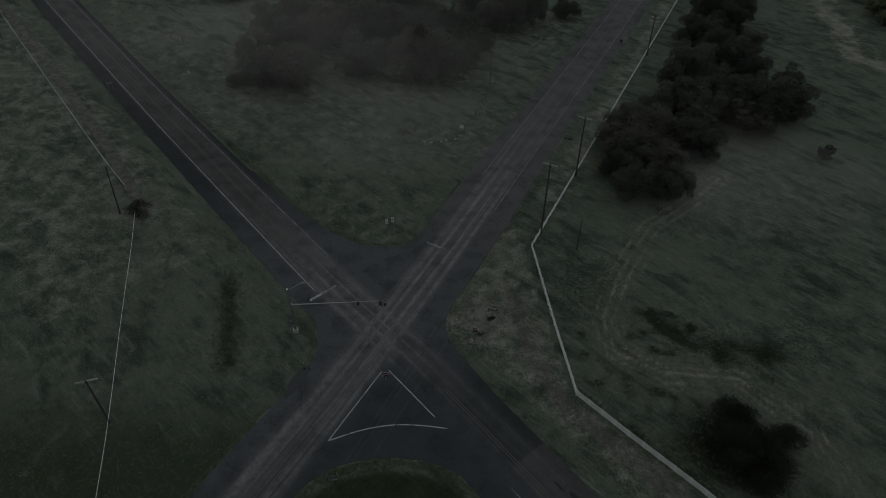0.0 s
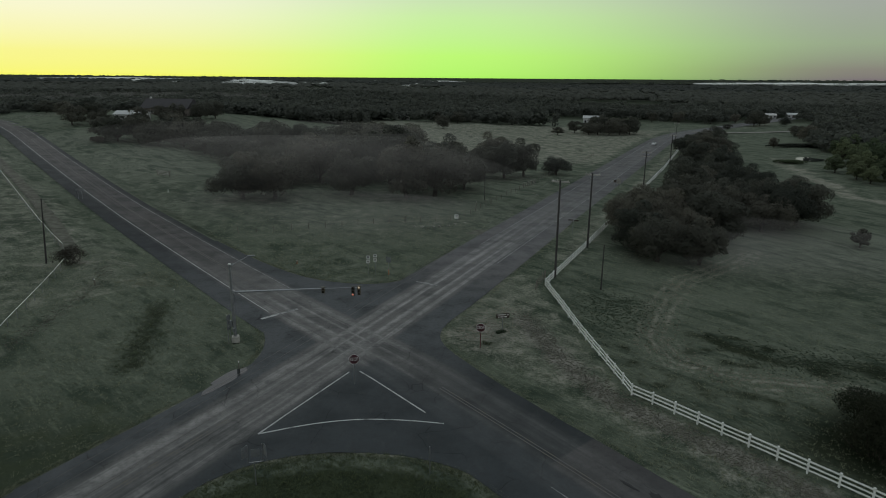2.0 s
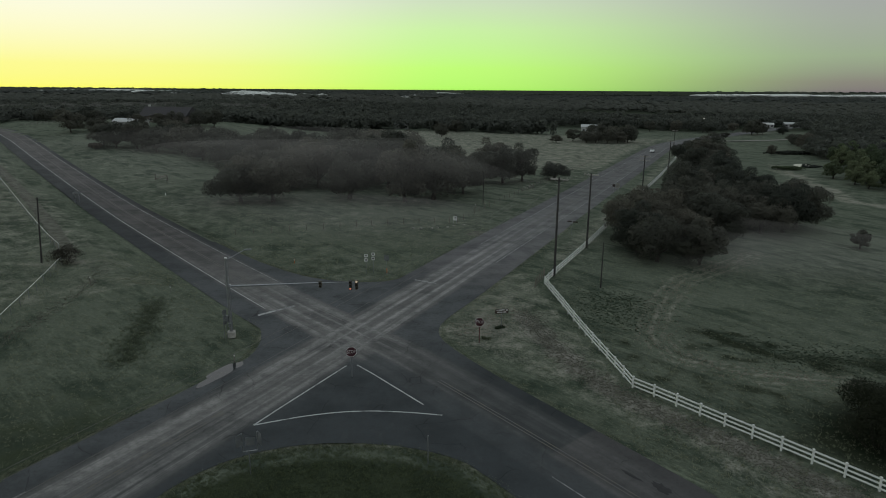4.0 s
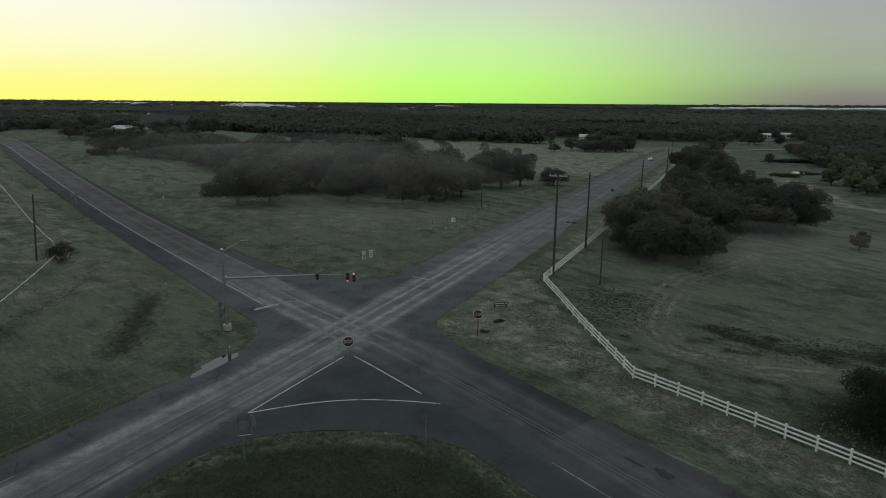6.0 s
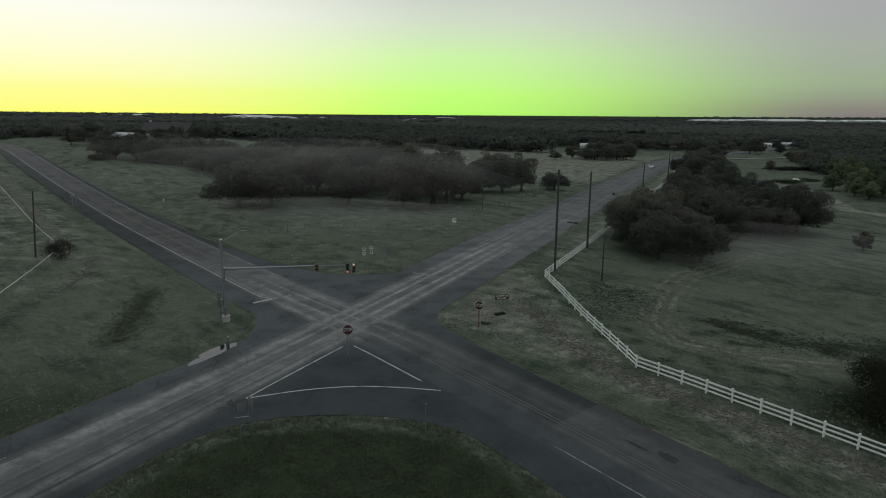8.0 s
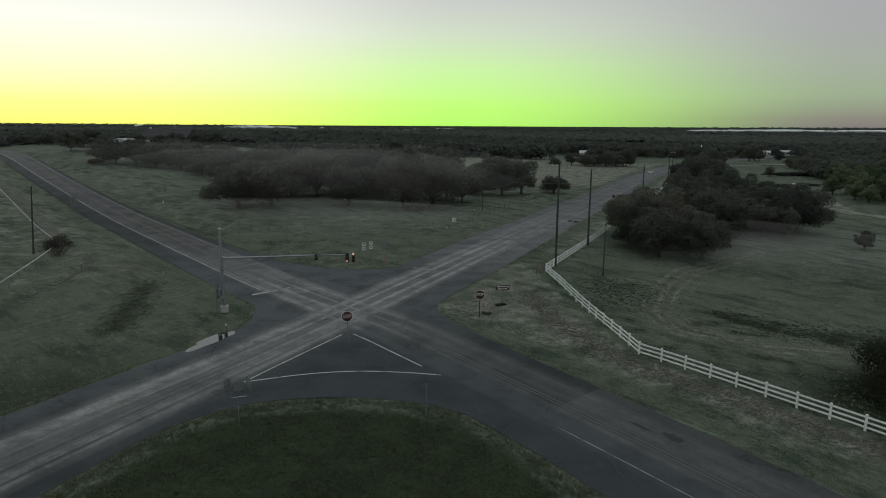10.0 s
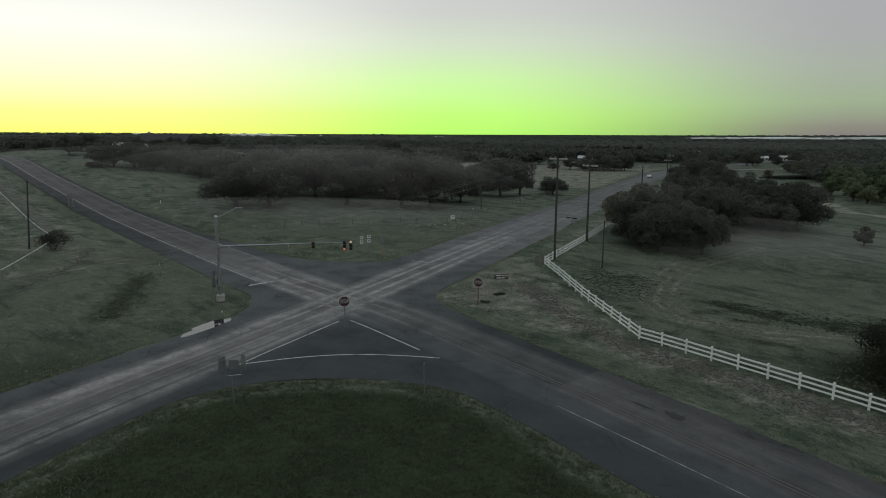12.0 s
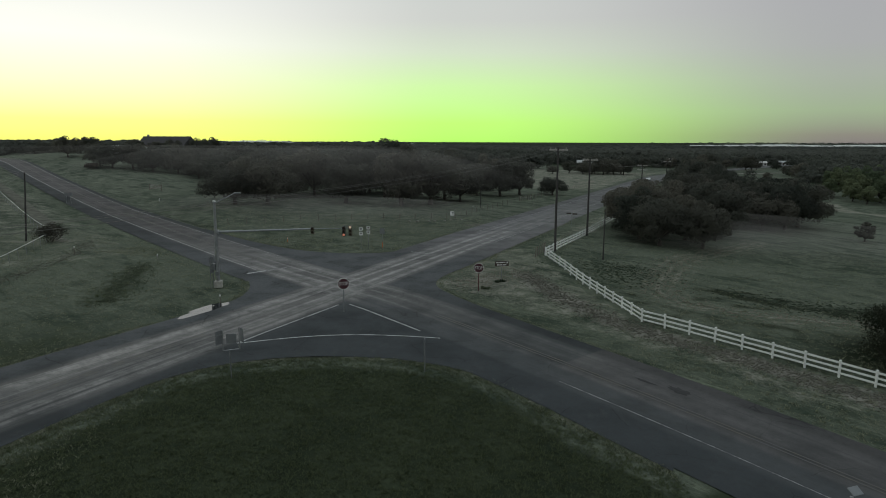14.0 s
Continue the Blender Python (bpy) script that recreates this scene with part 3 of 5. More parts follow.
for name, values in (("earth", EARTH), ("dry", DRY), ("lush_and_falloff", LUSH_AND_FALLOFF), ("weed_and_shade", WEED_AND_SHADE)):
    a = me.attributes.new(name, "FLOAT", "POINT")
    a.data.foreach_set("value", values.astype(np.float32).ravel())
ground = tagged(new("ground", me), "rough dark green grassland with dry and bare patches", "ground", "", "structure")


# ---- roads ----
def road_mesh(name, verts, faces, mat):
    me = quick_mesh(name, verts, faces, mat)
    v = np.array(verts)
    s1, o1, s2, o2 = frames_of(v[:, 0], v[:, 1])
    for n, val in (("across_first", o1), ("across_second", o2), ("along_first", s1), ("along_second", s2)):
        me.attributes.new(n, "FLOAT", "POINT").data.foreach_set("value", np.asarray(val, np.float32))
    return me


def ribbon(line, left, right, lift, lanes=8):
    """A strip along a line; left and right may be numbers or a function of the distance."""
    line = np.asarray(line, float)
    d = np.gradient(line, axis=0)
    d /= np.hypot(*d.T)[:, None]
    n = np.stack([d[:, 1], -d[:, 0]], 1)
    s = np.r_[0, np.cumsum(np.hypot(*np.diff(line, axis=0).T))]
    verts, faces = [], []
    for i in range(len(line)):
        l, r = (left, right) if not callable(left) else left(s[i])
        for j in range(lanes + 1):
            p = line[i] + n[i] * (l + (r - l) * j / lanes)
            verts.append((p[0], p[1], float(h(p[0], p[1])) + lift))
    w = lanes + 1
    for i in range(len(line) - 1):
        for j in range(lanes):
            a = i * w + j
            faces.append((a, a + 1, a + w + 1, a + w))
    return verts, faces


v, fcs = ribbon(LINE1, -W1L, W1R, 0.050)
road_first = tagged(new("road", road_mesh("road", v, fcs, M_asphalt)), "worn grey two-lane asphalt road with dark shoulders", "road", "", "structure")
v, fcs = ribbon(LINE2, widths2, None, 0.056)
tagged(new("road", road_mesh("road", v, fcs, M_asphalt)), "wide worn asphalt road with polished wheel paths", "road", "", "structure")
for mid, pts in CORNERS:
    curve = rounded(pts, 0.7, 3)
    rings = 14
    inner = rounded(mid, 0.25, 0)
    inner = inner[np.linspace(0, len(inner) - 1, len(curve)).astype(int)]
    verts, faces = [], []
    for i, p in enumerate(curve):
        wob = 0.10 * math.sin(i * 1.7) + 0.06 * math.sin(i * 3.1)
        for k in range(rings + 1):
            q = inner[i] + (p - inner[i]) * (k / rings + (0.012 * wob if k == rings else 0))
            verts.append((q[0], q[1], float(h(q[0], q[1])) + 0.045))
    for i in range(len(curve) - 1):
        for k in range(rings):
            a = i * (rings + 1) + k
            faces.append((a, a + 1, a + rings + 2, a + rings + 1))
    tagged(new("road", road_mesh("road", verts, faces, M_asphalt)), "dark asphalt apron at the corner of the crossing", "road", "", "structure")


def marking(points, width, mat, label, step=1.0, round_it=True, lift=0.066):
    line = rounded(points, step, 2 if round_it else 0)
    v, fcs = ribbon(line, -width / 2, width / 2, lift, 1)
    return tagged(new("road_marking", quick_mesh("road_marking", v, fcs, mat)), label, "road marking", "", "structure")


def first(o, s0, s1):
    return [tuple(centre1(s) + o * N1) for s in np.arange(s0, s1, 2.0)]


def second(o, s0, s1):
    d = np.gradient(LINE2, axis=0)
    d /= np.hypot(*d.T)[:, None]
    n = np.stack([d[:, 1], -d[:, 0]], 1)
    return [tuple(LINE2[i] + o * n[i]) for i in range(len(LINE2)) if s0 <= 2.0 * i <= s1]


TRI_N, TRI_L, TRI_R = (-4.1, 58.2), (-10.05, 46.15), (5.0, 48.75)
marking([(-4.5, 57.4), TRI_L], 0.16, M_white_line, "white line edging the painted traffic island")
marking([(-3.5, 57.6), (3.4, 50.3)], 0.16, M_white_line, "white line edging the painted traffic island")
marking([TRI_L, (-6, 48.0), (-2, 49.0), (2, 49.05), TRI_R], 0.16, M_white_line, "curved white line edging the painted island")
marking(first(-3.15, 66, 440), 0.14, M_white_line, "solid white edge line")
marking(first(3.1, 72, 440), 0.15, M_faint_line, "worn white edge line")
for o in (-0.17, 0.17):
    marking(first(o, 67.5, 440), 0.11, M_yellow_line, "worn yellow centre line")
    marking(first(o, -60, 40), 0.11, M_yellow_line, "worn yellow centre line")
    marking(second(o, 178, 640), 0.11, M_yellow_line, "worn yellow centre line")
    marking(second(o, 0, 132), 0.11, M_yellow_line, "worn yellow centre line")
marking(first(-2.9, -60, 23), 0.10, M_faint_line, "white edge line")
marking(second(3.3, 186, 640), 0.15, M_faint_line, "worn white edge line")
marking(second(-3.3, 196, 640), 0.15, M_faint_line, "worn white edge line")
marking(second(-3.4, 0, 118), 0.15, M_faint_line, "worn white edge line")
marking([(-17.3, 70.9), (-15.6, 72.7)], 0.5, M_white_line, "white stop line", 0.5, False)
marking([(-15.6, 72.7), (-13.8, 74.5)], 0.5, M_faint_line, "worn white stop line", 0.5, False)
marking([(0.3, 86.0), (3.4, 84.3)], 0.45, M_faint_line, "worn white stop line", 0.5, False)


def tar_patch(x, y, sx, sy, rz, seed, label):
    """A ragged mend of black tar, a little proud of the road."""
    r = random.Random(seed)
    verts, faces, n = [(x, y, float(h(x, y)) + 0.080)], [], 22
    for k in range(n):
        a = 6.2832 * k / n
        q = 1 + r.uniform(-0.28, 0.28)
        u, w = sx * q * math.cos(a), sy * q * math.sin(a)
        px, py = x + u * math.cos(rz) - w * math.sin(rz), y + u * math.sin(rz) + w * math.cos(rz)
        verts.append((px, py, float(h(px, py)) + 0.064))
        faces.append((0, k + 1, (k + 1) % n + 1))
    tagged(new("tar_patch", quick_mesh("tar_patch", verts, faces, M_tyre)), label, "road patch", "", "structure")


tar_patch(20.7, 40.3, 0.75, 0.42, -0.9, 3, "black tar patch on the asphalt")
tar_patch(18.9, 41.6, 0.95, 0.14, -0.8, 4, "thin smear of black tar on the asphalt")


def strip(points, width, mat, name, label, lift=0.03):
    v, fcs = ribbon(rounded(points, 1.5, 3), -width / 2, width / 2, lift, 3)
    return tagged(new(name, quick_mesh(name, v, fcs, mat)), label, "driveway", "", "structure")


strip([(-132, 186), (-112, 163.5), (-87.3, 135.6), (-66.5, 111), (-55.5, 96.5)], 2.3, M_gravel, "driveway", "grey gravel driveway beside the road", 0.12)
strip([(8.2, 117.6), (11, 116.8), (14.5, 115.5)], 4.5, M_gravel, "driveway", "short gravel field entrance off the road", 0.04)
strip([(150, 396), (162, 388), (200, 398), (262, 430), (340, 440)], 6.0, M_dust, "driveway", "pale side road curving between fields", 0.3)


def pool(name, label, centre, rx, ry, turn, lift, seed, n=40):
    r = np.random.default_rng(seed)
    ph = r.uniform(0, 6.28, 4)
    ring = []
    for k in range(n):
        a = 6.2832 * k / n
        q = 1 + 0.22 * math.sin(2 * a + ph[0]) + 0.14 * math.sin(3 * a + ph[1]) + 0.07 * math.sin(7 * a + ph[2])
        u, w = rx * q * math.cos(a), ry * q * math.sin(a)
        ring.append((centre[0] + u * math.cos(turn) - w * math.sin(turn), centre[1] + u * math.sin(turn) + w * math.cos(turn)))
    z = lift
    me = quick_mesh(name, [(x, y, z) for x, y in ring], [tuple(range(n))], M_water)
    return tagged(new(name, me), label, "water", "", "structure")


pool("puddle", "narrow puddle at the road's edge mirroring the sky", (-16.0, 55.4), 3.0, 0.75, 1.10, 0.075, 4)
pool("pond", "small still farm pond among trees", (150, 263), 7.0, 4.2, 0.6, -3.55, 5)
pool("lake", "wide pale lake on the horizon", (1750, 3560), 1500, 260, -0.42, -3.5, 6, 80)
pool("lake", "wide pale lake on the horizon", (-1500, 3700), 1700, 300, 0.35, -3.5, 8, 80)

# ---- trees ----


def leaf_cloud(centres, radii, count, size, seed, flat=0.75):
    """Leaf clumps as loose quads on and in a set of lobes."""
    r = np.random.default_rng(seed)
    k = r.choice(len(centres), count, p=radii ** 2 / (radii ** 2).sum())
    d = r.normal(size=(count, 3))
    d /= np.linalg.norm(d, axis=1)[:, None]
    d[:, 2] = np.where(d[:, 2] < -0.7, -d[:, 2], d[:, 2])
    rad = radii[k] * r.uniform(0.55, 1.08, count) ** 0.7
    p = centres[k] + d * rad[:, None] * np.array([1, 1, flat])
    u = r.normal(size=(count, 3))
    u -= d * (u * d).sum(1)[:, None] * 0.6
    u /= np.linalg.norm(u, axis=1)[:, None]
    w = np.cross(u, d + 0.5 * r.normal(size=(count, 3)))
    w /= np.linalg.norm(w, axis=1)[:, None]
    sz = size * r.uniform(0.55, 1.4, count)[:, None]
    a, b_ = u * sz, w * sz * 0.8
    q = np.stack([p - a, p - b_ * 0.9, p + a, p + b_], 1)
    inward = (np.cross(q[:, 1] - q[:, 0], q[:, 2] - q[:, 0]) * d).sum(1) < 0
    q[inward] = q[inward][:, ::-1]
    return q, d


def tree_master(kind, height, spread, seed, mat, leaves, leaf):
    """A broad tree: tapered trunk with limbs, and a crown of leaf clumps with gaps."""
    r = np.random.default_rng(seed)
    crown_h = height * 0.86
    base = height - crown_h
    lobes = int(24 + spread)
    ang = r.uniform(0, 6.28, lobes)
    rr = np.sqrt(r.uniform(0.02, 1, lobes)) * spread * 0.42
    zz = base + crown_h * (0.06 + 0.76 * r.uniform(0, 1, lobes) * (1 - 0.38 * (rr / (spread * 0.42)) ** 2))
    c = np.stack([rr * np.cos(ang), rr * np.sin(ang), zz], 1)
    rad = r.uniform(0.09, 0.19, lobes) * spread
    quads, facing = leaf_cloud(c, rad, leaves, leaf, seed + 1)
    outward = quads.mean(1) - np.array([0, 0, base + 0.3 * crown_h])
    facing = 0.9 * facing + outward / np.linalg.norm(outward, axis=1)[:, None]
    facing /= np.linalg.norm(facing, axis=1)[:, None] + 1e-6
    crown = array_mesh("crown", quads, 4, mat, facing)
    bm = bmesh.new()
    lean = Vector((r.uniform(-0.3, 0.3), r.uniform(-0.3, 0.3), 0))
    fork = Vector((0, 0, base * 1.05)) + lean
    rod(bm, (0, 0, -0.4), fork, 0.035 * height + 0.08, 0.024 * height, 9)
    for i in range(0, lobes, 2):
        knee = fork.lerp(Vector(c[i]), 0.5) + Vector((0, 0, 0.06 * height))
        rod(bm, fork - Vector((0, 0, 0.2)), knee, 0.014 * height, 0.009 * height, 6)
        rod(bm, knee, Vector(c[i]), 0.009 * height, 0.003 * height, 5)
    trunk = mesh_of("trunk", bm, M_bark)
    e = new(kind)
    part("trunk", trunk, M_bark, e)
    part("crown", crown, mat, e)
    return e


prng = random.Random(5)


def plant(master, x, y, scale, rz, label, category="tree", group="", first_one=False):
    m = pose(x, y, float(ground_z(x, y)) - 0.05, 0, 0, rz)
    if first_one:
        ob = master
        ob.matrix_basis = m @ Matrix.Scale(scale, 4)
    else:
        ob = copy_thing(master, m)
        ob.scale = (scale * prng.uniform(0.86, 1.12), scale * prng.uniform(0.86, 1.12), scale * prng.uniform(0.78, 1.22))
    return tagged(ob, label, category, group)


OAKS = [tree_master("oak_tree", 10, 10.5, 11, M_oak, 13000, 0.140), tree_master("oak_tree", 10, 9, 23, M_oak, 11500, 0.135),
        tree_master("oak_tree", 10, 12, 37, M_oak, 14000, 0.145)]
FAR_OAKS = [tree_master("oak_tree", 10, 12, 12, M_oak, 3600, 0.26), tree_master("oak_tree", 10, 10.5, 24, M_oak, 3300, 0.25),
            tree_master("oak_tree", 10, 13.5, 38, M_oak, 3900, 0.27)]
used = set()


def oaks(places, label, group, masters=OAKS, grow=1.0):
    for x, y, s in places:
        s *= grow
        k = masters[prng.randrange(3)]
        plant(k, x, y, s / 10.0, prng.uniform(0, 360), label, "tree", group, k.name not in used)
        used.add(k.name)


# east clump behind the white fence
oaks([(40, 104, 8.2), (38.5, 110, 8.5), (39.5, 117, 8.8), (42, 124, 9.2), (47, 104, 7.5), (68, 152, 10), (76, 162, 10), (88, 196, 10), (95, 222, 11), (41.5, 114, 8.5), (47, 112, 9), (55, 119, 9.5), (46, 124, 10), (58, 128, 9.5), (55, 136, 10), (48.5, 132, 9.0), (62, 142, 9.5), (59, 150, 10.5), (67, 160, 10.5),
      (75, 172, 10), (72, 181, 10), (82, 187, 10), (80, 200, 10.5), (90, 207, 10.5), (91, 223, 11), (99, 237, 11.5), (106, 251, 12), (86, 176, 9)],
     "dense dark oak in the clump beside the white fence", "oaks of the east clump", grow=1.17)
oaks([(70, 131, 9.0), (76, 134, 10.5), (82, 140, 11), (86, 149, 10), (68, 140, 10), (75, 144, 10.5), (62, 134, 10), (78, 153, 10.5)], "broad dark oak at the edge of the pasture", "oaks of the east clump", grow=1.05)
oaks([(112, 262, 9), (101, 268, 9.5)], "oak standing behind the clump near the pond", "oaks of the east clump")
# north-west clump
oaks([(-43, 142, 11.5), (-36, 143, 13.5), (-19.5, 150, 12.0), (-6, 149, 13.0), (0.5, 152, 13.5), (-30, 165, 13.0), (-23, 170, 12.5), (-12, 168, 13.0), (-39, 163, 12.0), (-48, 157, 10.0), (-5, 172, 13.0), (4, 168, 11.0),
      (-18, 182, 13.0), (-28, 184, 12.0), (-40, 178, 11.0), (-10, 188, 12.0), (8, 164, 9.5), (-47, 170, 10.5)],
     "large dark oak in the misty grove", "oaks of the grove", grow=1.13)
oaks([(13, 183, 11), (20, 186, 12.5), (26, 190, 10.5), (8, 194, 8.5), (17, 203, 13)], "oak with an open crown at the field's edge", "oaks of the grove")
oaks([(36.9, 197, 7.4)], "lone round oak beside the road", "")
# west wood behind the road
oaks([(-118, 222, 10.0), (-112, 219, 9.6), (-105, 220, 10.0), (-97, 217, 10.4), (-89, 219, 10.4), (-81, 217, 10.0), (-73, 218, 10.4), (-108, 230, 9.6), (-98, 229, 10.2), (-90, 230, 10.2), (-80, 229, 10.6), (-70, 228, 10.2),
      (-63, 216, 11.2), (-55, 208, 11.2), (-47, 216, 11.8), (-40, 204, 11.8), (-33, 218, 11.8), (-60, 234, 10.6), (-24, 206, 12.4), (-46, 234, 11.2), (-30, 238, 11.8), (-16, 226, 12.4), (-84, 240, 9.0), (-100, 240, 9.0),
      (-10, 206, 11.6), (-67, 200, 9.6), (-78, 209, 9.0), (-12, 246, 11.2), (-26, 256, 11.2), (-58, 222, 11.0), (-50, 226, 11.0), (-38, 228, 11.4), (-24, 218, 12.0), (-18, 240, 11.4), (-66, 240, 9.6), (-54, 246, 10.4)],
     "dark oak in the wood below the house", "oaks of the west wood", FAR_OAKS)
oaks([(-146, 250, 8.5), (-136, 250, 7.0), (-123, 258, 9.0), (-112, 262, 8.0), (-150, 272, 8), (-172, 290, 8), (-108, 300, 8), (-196, 326, 8), (-186, 330, 8), (-214, 340, 8), (-128, 287, 6.8), (-120, 285, 7.4), (-111, 289, 7.6), (-140, 262, 6.0), (-2, 356, 7), (6, 400, 9), (-8, 408, 9), (60, 345, 6.5)],
     "field oak standing far off in the pasture", "far field oaks", FAR_OAKS)
oaks([(78, 352, 8.5), (84, 358, 9.5), (90, 356, 10), (97, 360, 10), (104, 366, 10), (88, 368, 10.5), (96, 372, 10.5), (105, 376, 10), (80, 368, 9), (72, 362, 8), (100, 384, 10), (90, 382, 10)],
     "dense dark oak of the grove beside the far barn", "oaks by the barn", FAR_OAKS)
oaks([(212, 450, 11), (219, 456, 10), (224, 459, 9), (235.6, 454, 6.5), (202.7, 374, 9), (196, 358, 8.5), (192, 342, 9), (203, 356, 10), (212, 372, 10), (222, 366, 10.5), (184, 314, 8), (158, 309, 5.5), (182, 420, 5), (211, 478, 8), (190, 470, 8), (170, 480, 8.5), (150, 478, 9)],
     "scattered oak in the eastern fields", "far field oaks", FAR_OAKS)
WILLOW = tree_master("willow_tree", 9, 9, 51, M_willow, 3800, 0.24)
POND_TREES = [(141, 228, 0.8), (147, 222, 0.9), (140, 214, 0.75), (139, 205, 0.8), (146, 209, 1.0), (145, 198, 0.9), (141, 192, 0.7), (150, 190, 0.95), (153, 202, 1.1), (155, 215, 1.1), (151, 232, 1.0), (160, 226, 1.15), (162, 208, 1.2),
              (160, 194, 1.1), (170, 200, 1.25), (171, 218, 1.3), (163, 240, 1.1), (173, 234, 1.25), (182, 212, 1.3), (184, 228, 1.35), (160, 256, 0.9), (168, 250, 1.1), (178, 248, 1.25), (188, 244, 1.3), (166, 268, 0.9), (176, 264, 1.1),
              (187, 260, 1.25), (198, 254, 1.35), (196, 236, 1.35), (200, 270, 1.3), (180, 282, 1.1), (192, 280, 1.2), (212, 262, 1.4), (210, 246, 1.4), (206, 288, 1.3), (152, 180, 0.9), (166, 180, 1.1), (178, 186, 1.2), (190, 200, 1.3), (198, 218, 1.35), (220, 280, 1.4)]
for i, (x, y, s) in enumerate(POND_TREES):
    plant(WILLOW, x, y, s, 47 * i, "fresh green tree around the farm pond", "tree", "trees round the pond", i == 0)
SMALL = tree_master("small_tree", 4.5, 3.6, 61, M_oak, 1500, 0.2)
plant(SMALL, 85.7, 123, 1.0, 0, "small round tree alone in the pasture", "tree", "", True)


def shrub(name, x, y, sx, sy, sz, rz, mat, count, leaf, seed, label, lobes=12):
    r = np.random.default_rng(seed)
    ang, rr = r.uniform(0, 6.28, lobes), np.sqrt(r.uniform(0, 1, lobes)) * 0.38
    c = np.stack([rr * np.cos(ang), rr * np.sin(ang), r.uniform(0.18, 0.6, lobes)], 1)
    q, facing = leaf_cloud(c, r.uniform(0.16, 0.30, lobes), count, 1.0, seed + 3, 1.0)
    mid = q.mean(1, keepdims=True)
    q = (mid + (q - mid) * 0) * np.array([sx, sy, sz]) + (q - mid) * leaf
    q[..., 2] = np.maximum(q[..., 2], -0.05)
    e = thing(name, x, y, float(ground_z(x, y)), rz, label, "shrub")
    part("leaves", array_mesh("leaves", q, 4, mat, facing), mat, e)
    bm = bmesh.new()
    for i in range(0, lobes, 2):
        rod(bm, (c[i][0] * sx * 0.3, c[i][1] * sy * 0.3, -0.15), (c[i][0] * sx, c[i][1] * sy, c[i][2] * sz), 0.05, 0.02, 5)
    part("stems", bm, M_bark, e)
    return e


shrub("brush_pile", -52.6, 91.3, 4.8, 3.8, 3.3, 20, M_brush, 4600, 0.062, 71, "tangled dark brush by the utility pole")
shrub("cedar_bush", 40.6, 47.4, 7.0, 6.5, 6.4, 0, M_cedar, 22000, 0.062, 73, "dense dark cedar bush behind the fence", 22)
shrub("cedar_bush", 44.0, 44.2, 7.0, 7.0, 5.6, 40, M_cedar, 16000, 0.066, 74, "dense dark cedar bush behind the fence", 20)
shrub("cedar_bush", 43.0, 51.8, 6.0, 6.0, 4.2, 80, M_cedar, 14000, 0.062, 75, "dense dark cedar bush behind the fence", 18)
shrub("cedar_bush", 48.0, 49.5, 6.0, 5.5, 4.0, 10, M_cedar, 12000, 0.066, 79, "dense dark cedar bush behind the fence", 16)
shrub("waterside_bush", 136.5, 250.5, 12, 3.5, 2.0, -32, M_willow, 2600, 0.2, 80, "low green bushes on the bank of the pond", 14)
shrub("hedge", 168, 312, 26, 3, 2.2, 6, M_oak, 2200, 0.4, 76, "clipped dark hedge in the eastern field", 22)
shrub("roadside_bush", -119, 218, 14, 3.6, 1.8, 130, M_brush, 1500, 0.25, 77, "low dark scrub along the road bank", 14)
shrub("weed_clump", 9.4, 65.2, 1.1, 0.9, 0.28, 0, M_weeds, 160, 0.08, 78, "small green weeds at the foot of the sign", 6)


# far woods: crowns past counting
def on_field(x, y):
    s1, o1 = along_across(np.array([centre1(np.array(-70.0)), centre1(np.array(470.0))]), x, y)
    s2, o2 = along_across(COARSE2, x, y)
    left = o1 < 0
    f = (np.abs(o1) < 24) & (s1 < 420)
    f |= (o2 > -16) & (o2 < 16) & (y < 560)
    f |= (x > -45) & (o2 < 0) & (y < 405)
    f |= (x > -240) & (x < -45) & (y < 352)
    f |= left & (y < 345)
    f |= (o2 > 0) & (y < 500) & ~((x > 175) & (x > 0.57 * y))
    f |= (np.abs(x - 105) < 30) & (np.abs(y - 455) < 34)
    f |= (lumps(x, y, 330, 21) > 0.34) & (y < 1700)
    f |= np.hypot((x - 1750) / 1480, (y - 3560) / 330) < 1
    f |= np.hypot((x + 1500) / 1700, (y - 3700) / 360) < 1
    return f


r = np.random.default_rng(31)
n = 15000
yy = 215 * np.exp(r.uniform(0, 1, n) * np.log(4500 / 215))
xx = r.uniform(-1, 1, n) * (0.80 * yy + 40) + 6
keep = ~on_field(xx, yy)
xx, yy = xx[keep], yy[keep]
zz = h(xx, yy)
dd = np.hypot(xx, yy)
zz = zz + 5.0 * lumps(xx, yy, 900, 5) * smooth(500, 1100, dd) * (1 - smooth(2900, 3200, dd))
zz = np.where(dd > 3000, zz * (1 - smooth(3000, 3300, dd)) - 7.5 * smooth(3000, 3300, dd), zz) + 24 * smooth(4350, 4800, dd)


def stamp(shapes, sel):
    """Crowns of these shapes at the chosen places, turned and sized each its own way."""
    which = r.integers(0, len(shapes), sel.sum())
    q, wd, tl = shapes[which], wide[sel][:, None, None], tall[sel][:, None, None]
    a = r.uniform(0, 6.28, sel.sum())
    cs, sn = np.cos(a)[:, None, None], np.sin(a)[:, None, None]
    qx, qy = q[..., 0] * cs - q[..., 1] * sn, q[..., 0] * sn + q[..., 1] * cs
    return np.stack([qx * wd + xx[sel][:, None, None], qy * wd + yy[sel][:, None, None], q[..., 2] * tl + zz[sel][:, None, None] - 1.0], -1)


wide = r.uniform(9, 14, len(xx)) * (1 + 0.9 * smooth(500, 1800, dd))
